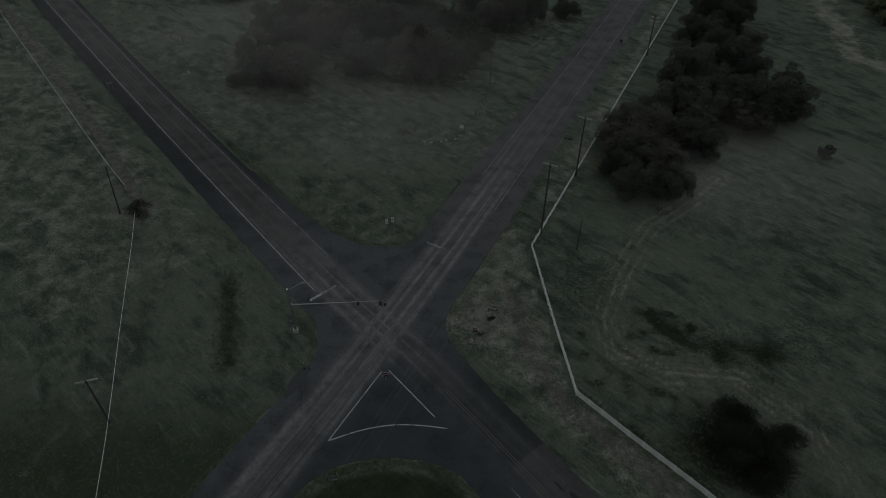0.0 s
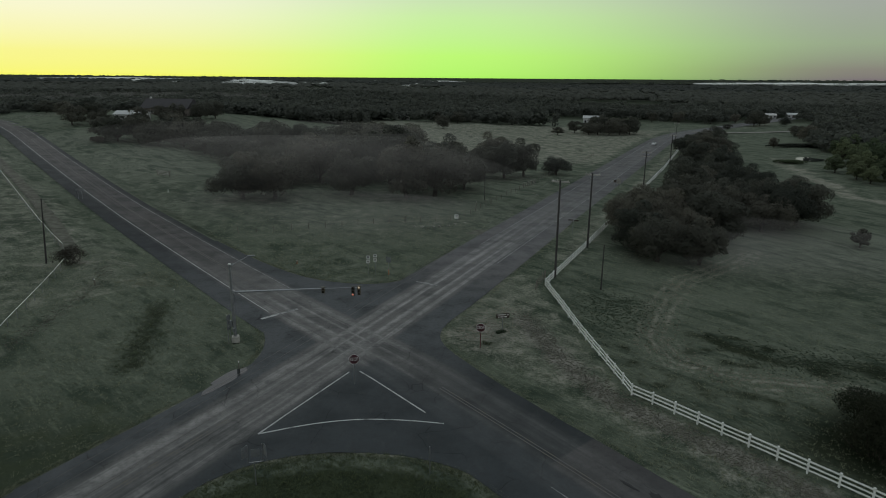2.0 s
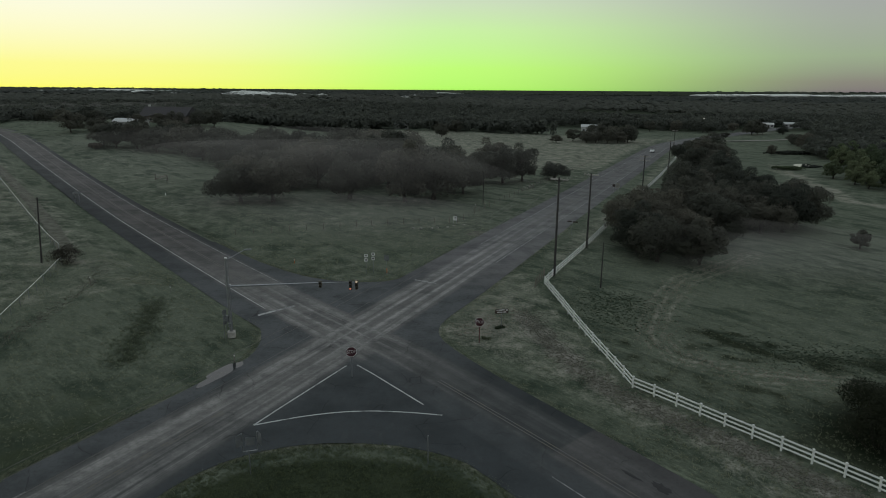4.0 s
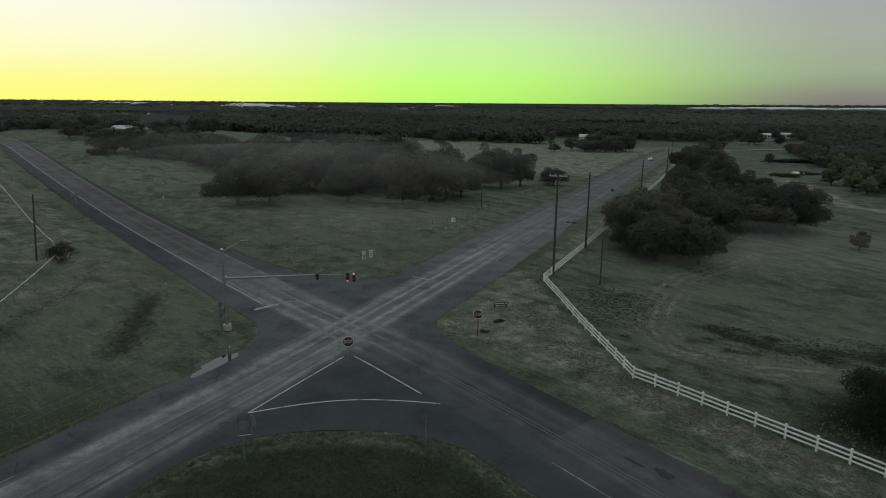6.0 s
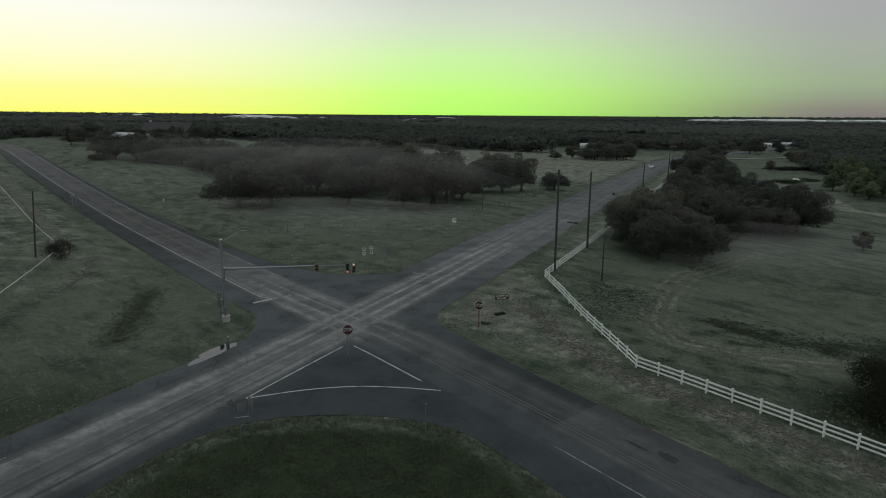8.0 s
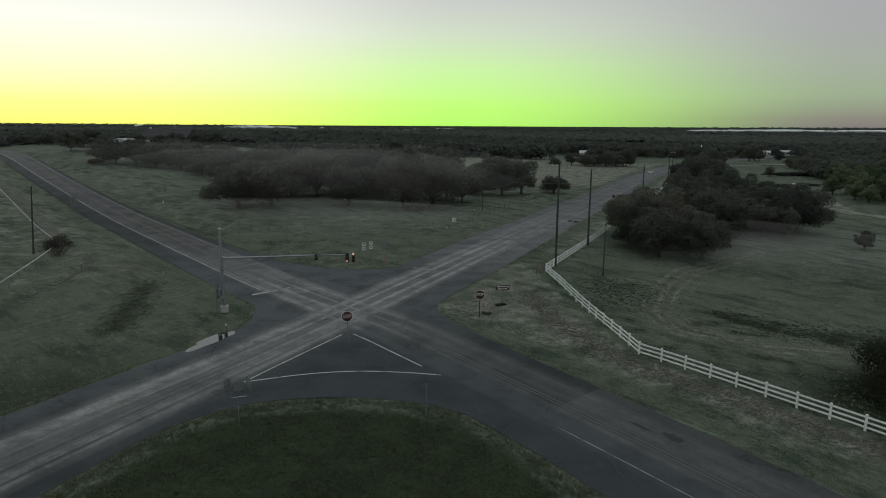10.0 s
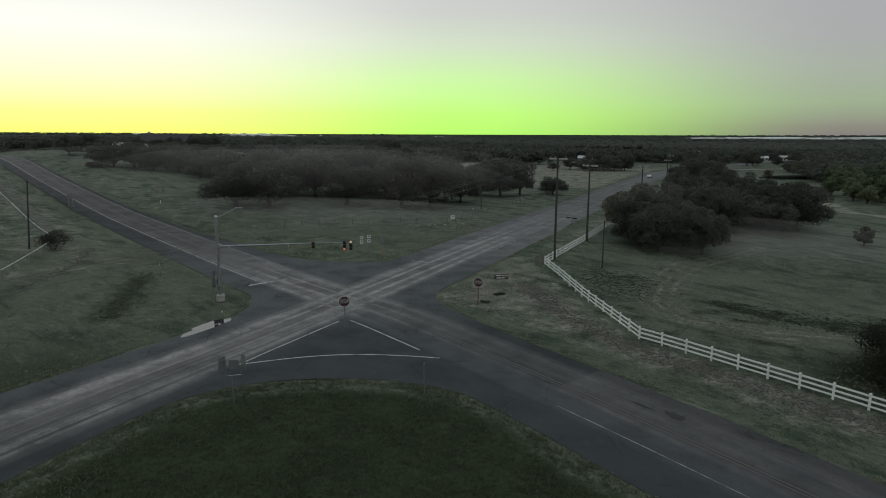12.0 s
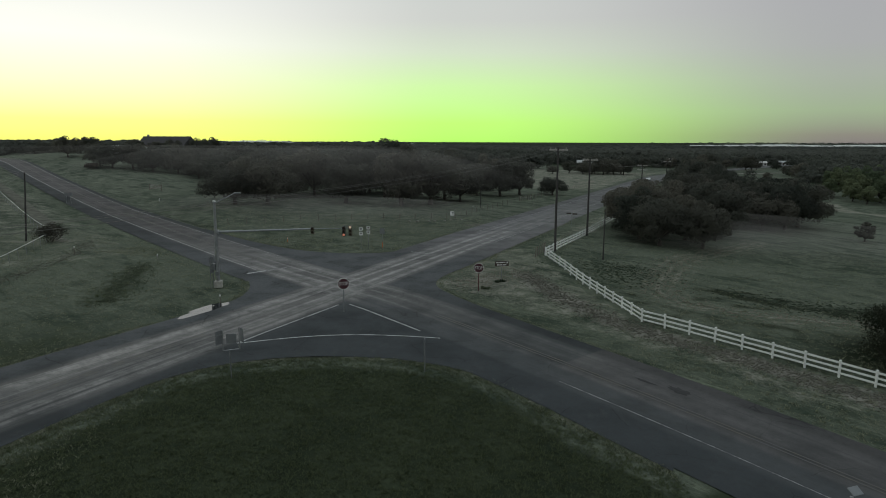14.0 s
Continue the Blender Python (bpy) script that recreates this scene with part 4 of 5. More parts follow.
tall = r.uniform(8, 12, len(xx)) * (1 - 0.35 * smooth(1800, 3000, dd))
tall = np.where((dd < 1500) & (xx < 60), np.minimum(tall, np.maximum(5.0, 15.2 + r.normal(0, 0.9, len(xx)) - zz)), tall)
shapes = []
for k in range(6):
    a, rr = r.uniform(0, 6.28, 9), np.sqrt(r.uniform(0, 1, 9)) * 0.36
    c = np.stack([rr * np.cos(a), rr * np.sin(a), r.uniform(0.25, 0.72, 9)], 1)
    shapes.append(leaf_cloud(c, r.uniform(0.16, 0.28, 9), 160, 0.085, 90 + k, 0.8)[0])
tagged(new("near_woods", array_mesh("near_woods", stamp(np.array(shapes), dd < 800), 4, M_far)), "dark oak woods closing the far side of the fields", "woods", "", "stuff")
shapes = []
for k in range(6):
    bm = bmesh.new()
    for j in range(3):
        m = Matrix.Translation((r.uniform(-0.22, 0.22), r.uniform(-0.22, 0.22), r.uniform(0.38, 0.62))) @ Matrix.Diagonal((r.uniform(0.24, 0.36), r.uniform(0.24, 0.36), r.uniform(0.26, 0.40), 1))
        bmesh.ops.create_icosphere(bm, subdivisions=2, radius=1, matrix=m)
    for v_ in bm.verts:
        v_.co += 0.10 * noise.noise_vector(v_.co * 5 + Vector((k, 0, 0)))
    bmesh.ops.triangulate(bm, faces=bm.faces)
    bm.faces.ensure_lookup_table()
    tri_ = np.array([[tuple(v_.co) for v_ in f_.verts] for f_ in bm.faces])
    shapes.append(tri_[np.argsort(-tri_[..., 2].mean(1))[:170]])
    bm.free()
tagged(new("far_woods", array_mesh("far_woods", stamp(np.array(shapes), (dd >= 800) & (dd < 1500)), 3, M_far)), "dark rolling woods beyond the fields", "woods", "", "stuff")
tagged(new("far_woods", array_mesh("far_woods", stamp(np.array(shapes), dd >= 1500), 3, M_hill)), "woods to the horizon, tinted grey-green for the distance haze", "woods", "", "stuff")


def mist_bank(x, y, z, sx, sy, sz, seed, label):
    r = np.random.default_rng(seed)
    bm = bmesh.new()
    for k in range(9):
        px, py, pz = r.uniform(-0.5, 0.5) * sx, r.uniform(-0.4, 0.4) * sy, r.uniform(0.0, 0.35) * sz
        m = Matrix.Translation((px, py, pz)) @ Matrix.Diagonal((sx * r.uniform(0.14, 0.3), sy * 0.3, sz * r.uniform(0.3, 0.6), 1))
        bmesh.ops.create_icosphere(bm, subdivisions=3, radius=1, matrix=m)
    for v_ in bm.verts:
        v_.co += 0.12 * sz * noise.noise_vector(v_.co * (2.5 / sz))
    ob = new("mist_bank", mesh_of("mist_bank", bm, M_mist, True))
    ob.matrix_basis = pose(x, y, z)
    return tagged(ob, label, "mist", "morning mist", "stuff")


for x, y, z, sx, sy, sz, sd in [(-760, 1500, 6, 90, 40, 16, 1), (-620, 1450, 5, 60, 30, 12, 2), (-395, 1300, 6, 120, 40, 16, 3), (-300, 1330, 5, 70, 30, 12, 4), (-560, 1700, 6, 150, 40, 16, 5), (-90, 1500, 5, 50, 30, 10, 6),
                                  (-1900, 3500, 0, 900, 200, 14, 7), (-1100, 3450, 0, 700, 160, 12, 8), (-300, 3500, 0, 500, 160, 8, 9), (2000, 3300, 0, 700, 160, 15, 11), (1450, 3350, 0, 360, 120, 11, 12)]:
    mist_bank(x, y, z, sx, sy, sz, sd, "pale morning mist lying over the far woods and lake")


def mist_veil(x, y, top, sx, sy, peak, seed, ceiling=13.6):
    """The soft upper skin of a bank of thin mist, arched over the trees and thinning out to nothing at its rim."""
    verts, faces, thick = [], [], []
    n, m_ = 48, 16
    for i in range(m_ + 1):
        u = 0.9 * i / m_
        for k in range(n):
            a = 6.2832 * k / n
            q = 1 + 0.12 * math.sin(2 * a + seed) + 0.08 * math.sin(3 * a + 2 * seed)
            px, py = x + sx * u * q * math.cos(a), y + sy * u * q * math.sin(a)
            rise = top * (1 - u ** 2.5) + 0.06 * top * math.sin(px * 0.09 + seed) * math.cos(py * 0.08) * (1 - u)
            verts.append((px, py, min(ceiling, float(h(px, py)) + 0.3 + rise)))
            thick.append(peak * (1.0 if u < 0.35 else 0.5 + 0.5 * math.cos((u - 0.35) / 0.55 * 3.1416)))
    for i in range(m_):
        for k in range(n):
            faces.append((i * n + k, i * n + (k + 1) % n, (i + 1) * n + (k + 1) % n, (i + 1) * n + k))
    me = quick_mesh("ground_mist", verts, faces, M_thin)
    me.attributes.new("thick", "FLOAT", "POINT").data.foreach_set("value", np.array(thick, np.float32))
    for p in me.polygons:
        p.use_smooth = True
    tagged(new("ground_mist", me), "thin brownish morning mist hanging over the field", "mist", "morning mist", "stuff")


mist_veil(-42, 172, 15.0, 92, 90, 0.060, 1.0)
mist_veil(-28, 148, 14.0, 62, 54, 0.065, 2.0, 13.2)
mist_veil(-18, 126, 3.0, 48, 30, 0.100, 3.0)
mist_veil(66, 116, 3.6, 44, 34, 0.065, 4.0)
mist_veil(62, 110, 1.8, 36, 22, 0.080, 5.0)
mist_veil(-240, 520, 5.0, 290, 220, 0.080, 7.0)

# ---- white rail fence ----
fence = thing("rail_fence", 0, 0, 0, 0, "white three-rail vinyl fence along the pasture", "fence")
bm = bmesh.new()
box(bm, 0, 0, 0.60, 0.13, 0.13, 1.30, 0, 0.008)
box(bm, 0, 0, 1.265, 0.16, 0.16, 0.03)
bmesh.ops.create_cone(bm, cap_ends=True, segments=4, radius1=0.10, radius2=0.0, depth=0.06, matrix=Matrix.Translation((0, 0, 1.31)) @ Matrix.Rotation(math.pi / 4, 4, "Z"))
post_mesh = mesh_of("post", bm, M_vinyl)
bm = bmesh.new()
box(bm, 0.5, 0, 0, 1.0, 0.045, 0.14)
rail_mesh = mesh_of("rail", bm, M_vinyl)
posts = []
for (xa, ya), (xb, yb) in zip(FENCE[:-1], FENCE[1:]):
    n_ = max(1, round(math.hypot(xb - xa, yb - ya) / 2.15))
    posts += [(xa + (xb - xa) * k / n_, ya + (yb - ya) * k / n_) for k in range(n_)]
posts.append(FENCE[-1])
far_bm = bmesh.new()
frng = random.Random(9)
for i, (x, y) in enumerate(posts):
    z = float(h(x, y)) - 0.03
    part("post", post_mesh, M_vinyl, fence, "", pose(x, y, z, frng.uniform(-1, 1), frng.uniform(-1, 1), frng.uniform(-4, 4)))
    if i + 1 < len(posts):
        x1, y1 = posts[i + 1]
        z1 = float(h(x1, y1)) - 0.03
        d = Vector((x1 - x, y1 - y, z1 - z))
        for k in (0.34, 0.72, 1.10):
            m = Matrix.Translation((x, y, z + k)) @ d.to_track_quat("X", "Z").to_matrix().to_4x4() @ Matrix.Diagonal((d.length, 1, 1, 1))
            if i < 92:
                part("rail", rail_mesh, M_vinyl, fence, "", m)
            else:
                bmesh.ops.create_cube(far_bm, size=1, matrix=m @ Matrix.Translation((0.5, 0, 0)) @ Matrix.Diagonal((1, 0.045, 0.14, 1)))
tagged(part("far_rails", far_bm, M_vinyl, fence), kind="stuff")

# ---- utility poles and wires ----
TOPS = {}


def utility_pole(key, x, y, height, rz, label, arms=1, r=0.19, lean=0.0):
    z = float(h(x, y))
    e = thing("utility_pole", x, y, z - 0.1, rz, label, "utility pole", "utility poles")
    bm = bmesh.new()
    rod(bm, (0, 0, 0), (lean, 0, height), r, r * 0.66, 12)
    part("pole", bm, M_wood, e)
    ends = []
    for k in range(arms):
        zz_ = height - 0.35 - 1.1 * k
        bm = bmesh.new()
        box(bm, lean, 0.14, zz_, 2.6, 0.14, 0.20, 0, 0.015)
        part("crossarm", bm, M_arm, e, "weathered grey crossarm")
        for s in (-1, 1):
            bm = bmesh.new()
            rod(bm, (lean + s * 0.75, 0.14, zz_ - 0.05), (lean, 0.12, zz_ - 0.75), 0.018, 0.018, 5)
            part("brace", bm, M_steel, e)
        for u in (-1.1, -0.45, 1.1):
            bm = bmesh.new()
            rod(bm, (lean + u, 0.14, zz_ + 0.05), (lean + u, 0.14, zz_ + 0.16), 0.03, 0.03, 6)
            rod(bm, (lean + u, 0.14, zz_ + 0.16), (lean + u, 0.14, zz_ + 0.34), 0.085, 0.05, 8)
            part("insulator", bm, M_stone, e)
            if k == 0:
                ends.append(Matrix(pose(x, y, z - 0.1, 0, 0, rz)) @ Vector((lean + u, 0.14, zz_ + 0.26)))
    TOPS[key] = ends or [Vector((x, y, z + height - 0.1))]
    return e


RZ = -24
utility_pole("a", 20.6, 90.3, 14.8, RZ, "tall weathered wooden utility pole with crossarm")
utility_pole("b", 29.3, 109.8, 13.5, RZ, "tall weathered wooden utility pole with crossarm")
utility_pole("c", 56.8, 172.0, 11.2, RZ, "wooden utility pole with two crossarms", 2)
utility_pole("d", 83.5, 232.0, 11.2, RZ, "wooden utility pole with crossarm beside the road")
utility_pole("e", -23.5, -6.0, 13.6, RZ, "tall weathered wooden utility pole with crossarm")
utility_pole("f", 112, 312, 11.0, RZ, "wooden utility pole with crossarm beside the road")
utility_pole("l", -56.3, 91.2, 10.0, 30, "plain dark wooden utility pole in the grass", 0, 0.14, 0.7)
utility_pole("m", -38.9, 47.6, 8.9, 20, "wooden utility pole with a crossarm in the meadow", 1, 0.15)
utility_pole("k", -118, 162, 10.5, 45, "plain wooden utility pole beside the driveway", 0, 0.14)
utility_pole("s", 26.6, 86.5, 6.6, 0, "short dark wooden service pole in the pasture", 0, 0.11)
utility_pole("n", 12.6, 150.0, 7.6, 0, "slim grey service pole by the grove", 0, 0.10)


def wire(a, b, sag, r=0.009):
    cu = bpy.data.curves.new("wire", "CURVE")
    cu.dimensions, cu.bevel_depth, cu.bevel_resolution = "3D", r, 0
    sp = cu.splines.new("POLY")
    n = 24
    sp.points.add(n)
    for i in range(n + 1):
        u = i / n
        p = a.lerp(b, u) - Vector((0, 0, 4 * sag * u * (1 - u)))
        sp.points[i].co = (*p, 1)
    me = bpy.data.meshes.new_from_object(bpy.data.objects.new("wire_shape", cu))
    me.materials.append(M_cable)
    return tagged(new("overhead_wire", me), "thin overhead electric wire between the poles", "wire", "overhead wires")


for p, q_, sag in (("e", "a", 1.5), ("a", "b", 0.25), ("b", "c", 0.9), ("c", "d", 0.9), ("d", "f", 1.2)):
    for u, w in zip(TOPS[p], TOPS[q_]):
        wire(u, w, sag)
for k, u in enumerate(TOPS["m"]):
    drop = Vector((0, 0, 0.35 * k))
    wire(u, TOPS["l"][0] - drop, 0.5)
    wire(TOPS["l"][0] - drop, TOPS["k"][0] - drop, 0.9)
wire(Vector((29.3, 109.8, 10.0)), Vector((12.6, 150, 7.0)), 0.6)

# ---- stop signs ----


def text_mesh(body, size, mat, x, z, y):
    cu = bpy.data.curves.new("lettering", "FONT")
    cu.body, cu.size, cu.align_x, cu.align_y, cu.extrude = body, size, "CENTER", "CENTER", 0.002
    me = bpy.data.meshes.new_from_object(bpy.data.objects.new("lettering_shape", cu))
    me.transform(Matrix.Translation((x, y, z)) @ Matrix.Rotation(math.pi / 2, 4, "X") @ Matrix.Diagonal((0.70, 1, 1, 1)))
    me.materials.clear()
    me.materials.append(mat)
    return me


def octagon(bm, r, y0, y1, z):
    m = Matrix.Translation((0, (y0 + y1) / 2, z)) @ Matrix.Rotation(math.pi / 2, 4, "X") @ Matrix.Rotation(math.pi / 8, 4, "Z")
    bmesh.ops.create_cone(bm, cap_ends=True, segments=8, radius1=r, radius2=r, depth=abs(y1 - y0), matrix=m)
    return bm


def stop_sign(x, y, height, rz, label, post_mat):
    e = thing("stop_sign", x, y, float(h(x, y)) + 0.04, rz, label, "stop sign", "stop signs")
    r = 0.52
    zc = height - 0.48
    bm = bmesh.new()
    rod(bm, (0, 0.05, -0.2), (0, 0.05, height - 0.1), 0.035, 0.035, 8)
    part("post", bm, M_steel, e)
    bm = bmesh.new()
    box(bm, 0, 0.012, (height - 1.05) / 2 + 0.05, 0.09, 0.008, height - 1.15)
    part("reflector_strip", bm, post_mat, e)
    plate = part("plate", octagon(bmesh.new(), r, -0.004, 0.006, zc), M_sheet, e, "white-edged octagonal plate")
    part("face", octagon(bmesh.new(), r * 0.93, -0.010, -0.005, zc), M_red, plate, "red octagonal face")
    part("lettering", text_mesh("STOP", 0.46, M_sheet, 0, zc, -0.014), M_sheet, plate, "white word STOP")
    return e


stop_sign(-3.55, 54.9, 3.05, 14, "red octagonal stop sign at the painted island", M_steel)
stop_sign(8.6, 63.7, 2.95, -6, "red octagonal stop sign on a red-striped post", M_redpost)


def posts_and_plate(name, x, y, rz, label, category, plates, posts_, height, group=""):
    """A road sign: posts and plates, each plate (x, z, wide, high, material, back?)."""
    e = thing(name, x, y, float(h(x, y)) + 0.01, rz, label, category, group)
    for px, top in posts_:
        bm = bmesh.new()
        rod(bm, (px, 0.03, -0.2), (px, 0.03, top), 0.035, 0.035, 8)
        part("post", bm, M_steel, e)
    for px, pz, w, hh, mat in plates:
        bm = bmesh.new()
        box(bm, px, -0.015, pz, w, 0.01, hh)
        bmesh.ops.bevel(bm, geom=[ed for ed in bm.edges if abs(ed.verts[0].co.y - ed.verts[1].co.y) > 0.005], offset=0.05, segments=3, affect="EDGES")
        part("plate", bm, mat, e)
    return e


# name board on the corner
e = posts_and_plate("direction_sign", 11.3, 68.5, 12, "dark brown direction board with pale lettering on a thin post", "road sign", [(0, 2.05, 1.55, 0.56, M_brown)], [(0, 1.9)], 2.3)
for px, pz, w in ((-0.12, 2.19, 1.05), (-0.28, 1.93, 0.55), (0.28, 1.93, 0.40)):
    bm = bmesh.new()
    n_bars = max(3, int(w / 0.13))
    for k in range(n_bars):
        box(bm, px - w / 2 + (k + 0.5) * w / n_bars, -0.026, pz, w / n_bars * 0.7, 0.006, 0.12)
    part("lettering", bm, M_sheet, e, "pale bars of lettering")
bm = bmesh.new()
box(bm, 0.60, -0.026, 2.16, 0.14, 0.006, 0.16)
part("arrow", bm, M_sheet, e, "pale arrow mark")
shrub("weed_clump", 11.3, 68.5, 1.4, 1.1, 0.22, 30, M_weeds, 160, 0.10, 81, "dark weeds round the foot of the board", 6)

# route markers seen from behind, near the grass corner
e = posts_and_plate("route_sign", -8.3, 39.9, 6, "pair of bare-backed route signs on one grey post", "road sign",
                    [], [(0, 1.85)], 3.2)
for px, pz, turn_ in ((-0.62, 2.55, 1.0), (0.80, 2.70, -1.0)):
    part("plate", box(bmesh.new(), px, -0.02, pz, 0.60, 0.012, 0.60, turn_), M_alu, e, "bare aluminium plate")
    part("plate", box(bmesh.new(), px, -0.02, pz + 0.47, 0.58, 0.012, 0.28, turn_), M_alu, e, "bare aluminium plate")
part("plate", box(bmesh.new(), 0.12, 0.02, 2.62, 0.62, 0.012, 0.62, 0.1), M_alu, e, "bare aluminium plate")
for px, z0, z1 in ((-0.42, 1.80, 3.2), (0.62, 1.9, 3.35)):
    bm = bmesh.new()
    rod(bm, (px, 0.04, z0), (px, 0.04, z1), 0.032, 0.032, 8)
    part("upright", bm, M_steel, e)
bm = bmesh.new()
rod(bm, (-0.42, 0.04, 1.82), (0.62, 0.04, 1.92), 0.032, 0.032, 8)
part("crossbar", bm, M_steel, e)

# route markers facing the crossing
for k, (x0, y0) in enumerate(((-6.9, 88.6), (-5.9, 88.9))):
    e = posts_and_plate("route_sign", x0, y0, 5, "small white route shields stacked on a thin post", "road sign",
                        [(0, 2.75 + 0.15 * k, 0.50, 0.44, M_sheet), (0, 2.10 + 0.15 * k, 0.48, 0.48, M_sheet)], [(0, 2.9)], 3, "route shields")
    for pz in (2.75 + 0.15 * k, 2.10 + 0.15 * k):
        bm = bmesh.new()
        box(bm, 0, -0.024, pz + 0.02, 0.24, 0.006, 0.20)
        part("lettering", bm, M_black, e, "dark print of the shield")
e = posts_and_plate("sign_back", -3.9, 88.4, -30, "bare aluminium back of a road sign on a post", "road sign", [(0, 2.5, 0.85, 0.85, M_alu)], [(0, 2.9)], 3)
bm = bmesh.new()
rod(bm, (0, 0.03, 0.2), (0, 0.03, 0.95), 0.05, 0.05, 8)
part("reflector_strip", bm, M_orange, e, "orange band on the post")
posts_and_plate("delineator", 4.1, 42.0, 0, "tall slim grey marker post in the grass", "marker post", [(0, 2.1, 0.12, 0.3, M_alu)], [(0, 2.3)], 2.4)
posts_and_plate("road_sign", -78, 137.5, 40, "grey rectangular sign beside the road", "road sign", [(0, 2.0, 1.6, 0.6, M_alu)], [(-0.4, 2.1), (0.4, 2.1)], 2.2)
posts_and_plate("road_sign", 28.4, 119.8, -10, "small dark double-armed sign on a thin post", "road sign", [(-0.5, 2.6, 0.9, 0.22, M_brown), (0.6, 2.5, 0.9, 0.25, M_brown)], [(0, 2.6)], 2.6)
posts_and_plate("notice_board", 51.6, 178, -8, "white square notice board beside the road", "sign", [(0.0, 1.6, 1.15, 1.5, M_stone)], [(-0.4, 1.7), (0.4, 1.7)], 2.3)
posts_and_plate("road_sign", 50.3, 177, -8, "small dark round sign beside the notice board", "road sign", [(0, 1.7, 0.7, 0.7, M_brown)], [(0, 1.8)], 2)
e = posts_and_plate("notice_board", 5.9, 125.0, -4, "small white sign with dark print at a fence", "sign", [(0, 1.15, 0.8, 0.85, M_sheet)], [(-0.3, 1.2), (0.3, 1.2)], 2)
for pz in (1.32, 1.05):
    bm = bmesh.new()
    box(bm, 0.1, -0.026, pz, 0.4, 0.006, 0.12)
    part("lettering", bm, M_black, e, "dark bars of print")


def marker(x, y, hgt, mat, label):
    e = thing("marker_post", x, y, float(h(x, y)), 0, label, "marker post", "marker posts")
    bm = bmesh.new()
    rod(bm, (0, 0, -0.1), (0, 0, hgt), 0.05, 0.045, 8)
    part("post", bm, mat, e)
    bm = bmesh.new()
    rod(bm, (0, 0, hgt - 0.25), (0, 0, hgt - 0.08), 0.056, 0.056, 8)
    part("band", bm, M_sheet, e, "white band")


for x, y, hh, mm, lb in ((-15.6, 57.9, 0.9, M_post_wood, "dark stub post at the puddle"), (-18.6, 93.5, 0.8, M_orange, "orange and white marker in the verge"), (-63.3, 148.6, 0.6, M_sheet, "white marker in the verge"),
                         (-31.6, 79.6, 0.7, M_stone, "pale marker in the grass"), (-43.3, 81.4, 1.2, M_post_wood, "leaning grey stake in the grass"), (10.5, 142, 1.2, M_post_wood, "dark stake in the field")):
    marker(x, y, hh, mm, lb)

# ---- traffic signal ----
MX, MY = -18.1, 64.3
sig = thing("traffic_signal", MX, MY, 0.05, 0, "grey steel signal pole with a long mast arm over the road", "traffic signal")
bm = bmesh.new()
rod(bm, (0, 0, 0.7), (0, 0, 8.8), 0.19, 0.13, 14)
part("pole", bm, M_steel, sig)
bm = bmesh.new()
rod(bm, (0, 0, 8.8), (0, 0, 8.9), 0.16, 0.12, 14)
part("cap", bm, M_sheet, sig)
bm = bmesh.new()
box(bm, 0, 0, 0.3, 0.8, 0.8, 0.75, 0.3, 0.08)
part("footing", bm, M_concrete, sig, "pale concrete footing")
bm = bmesh.new()
rod(bm, (0, 0, 5.72), (9.6, 0.78, 5.98), 0.115, 0.075, 12)
rod(bm, (9.6, 0.78, 5.98), (13.6, 1.1, 6.02), 0.05, 0.04, 10)
arm = part("mast_arm", bm, M_steel, sig)
bm = bmesh.new()
box(bm, 0.15, 0, 5.72, 0.3, 0.36, 0.4, 0, 0.03)
part("arm_flange", bm, M_steel, sig)


def signal_head(px, py, pz, n, lit, lit_mat, housing):
    hd = part("signal_head", box(bmesh.new(), px, py, pz, 0.34, 0.22, 0.36 * n, 0, 0.03), housing, sig)
    for k in range(n):
        zz_ = pz + 0.36 * ((n - 1) / 2 - k)
        bm = bmesh.new()
        m = Matrix.Translation((px, py - 0.12, zz_)) @ Matrix.Rotation(math.pi / 2, 4, "X")
        bmesh.ops.create_cone(bm, cap_ends=True, segments=14, radius1=0.13, radius2=0.13, depth=0.03, matrix=m)
        part("lens", bm, lit_mat if k == lit else M_lens, hd, "glowing lens" if k == lit else "")
        bm = bmesh.new()
        for a in range(-3, 4):
            t_ = a * 0.5
            box(bm, px + 0.15 * math.sin(t_), py - 0.20, zz_ + 0.15 * math.cos(t_), 0.075, 0.18, 0.012, -0.0)
        part("visor", bm, M_signal, hd)


signal_head(9.7, 0.70, 5.85, 2, -1, M_amber, M_signal_y)
signal_head(12.9, 0.85, 5.75, 3, 2, M_redlamp, M_signal)
signal_head(13.55, 0.9, 5.80, 3, 0, M_amber, M_signal_y)
bm = bmesh.new()
rod(bm, (0, 0, 8.6), (1.9, 0.5, 9.6), 0.05, 0.035, 8)
part("lamp_arm", bm, M_steel, sig)
bm = bmesh.new()
box(bm, 2.2, 0.58, 9.62, 0.75, 0.28, 0.14, 0.25, 0.04)
lamp = part("street_lamp", bm, M_alu, sig)
bm = bmesh.new()
box(bm, -0.34, -0.1, 2.1, 0.30, 0.24, 0.7, 0, 0.02)
part("control_box", bm, M_alu, sig)
bm = bmesh.new()
box(bm, 0.0, -0.26, 1.45, 0.32, 0.18, 0.4, 0, 0.02)
part("control_box", bm, M_alu, sig)
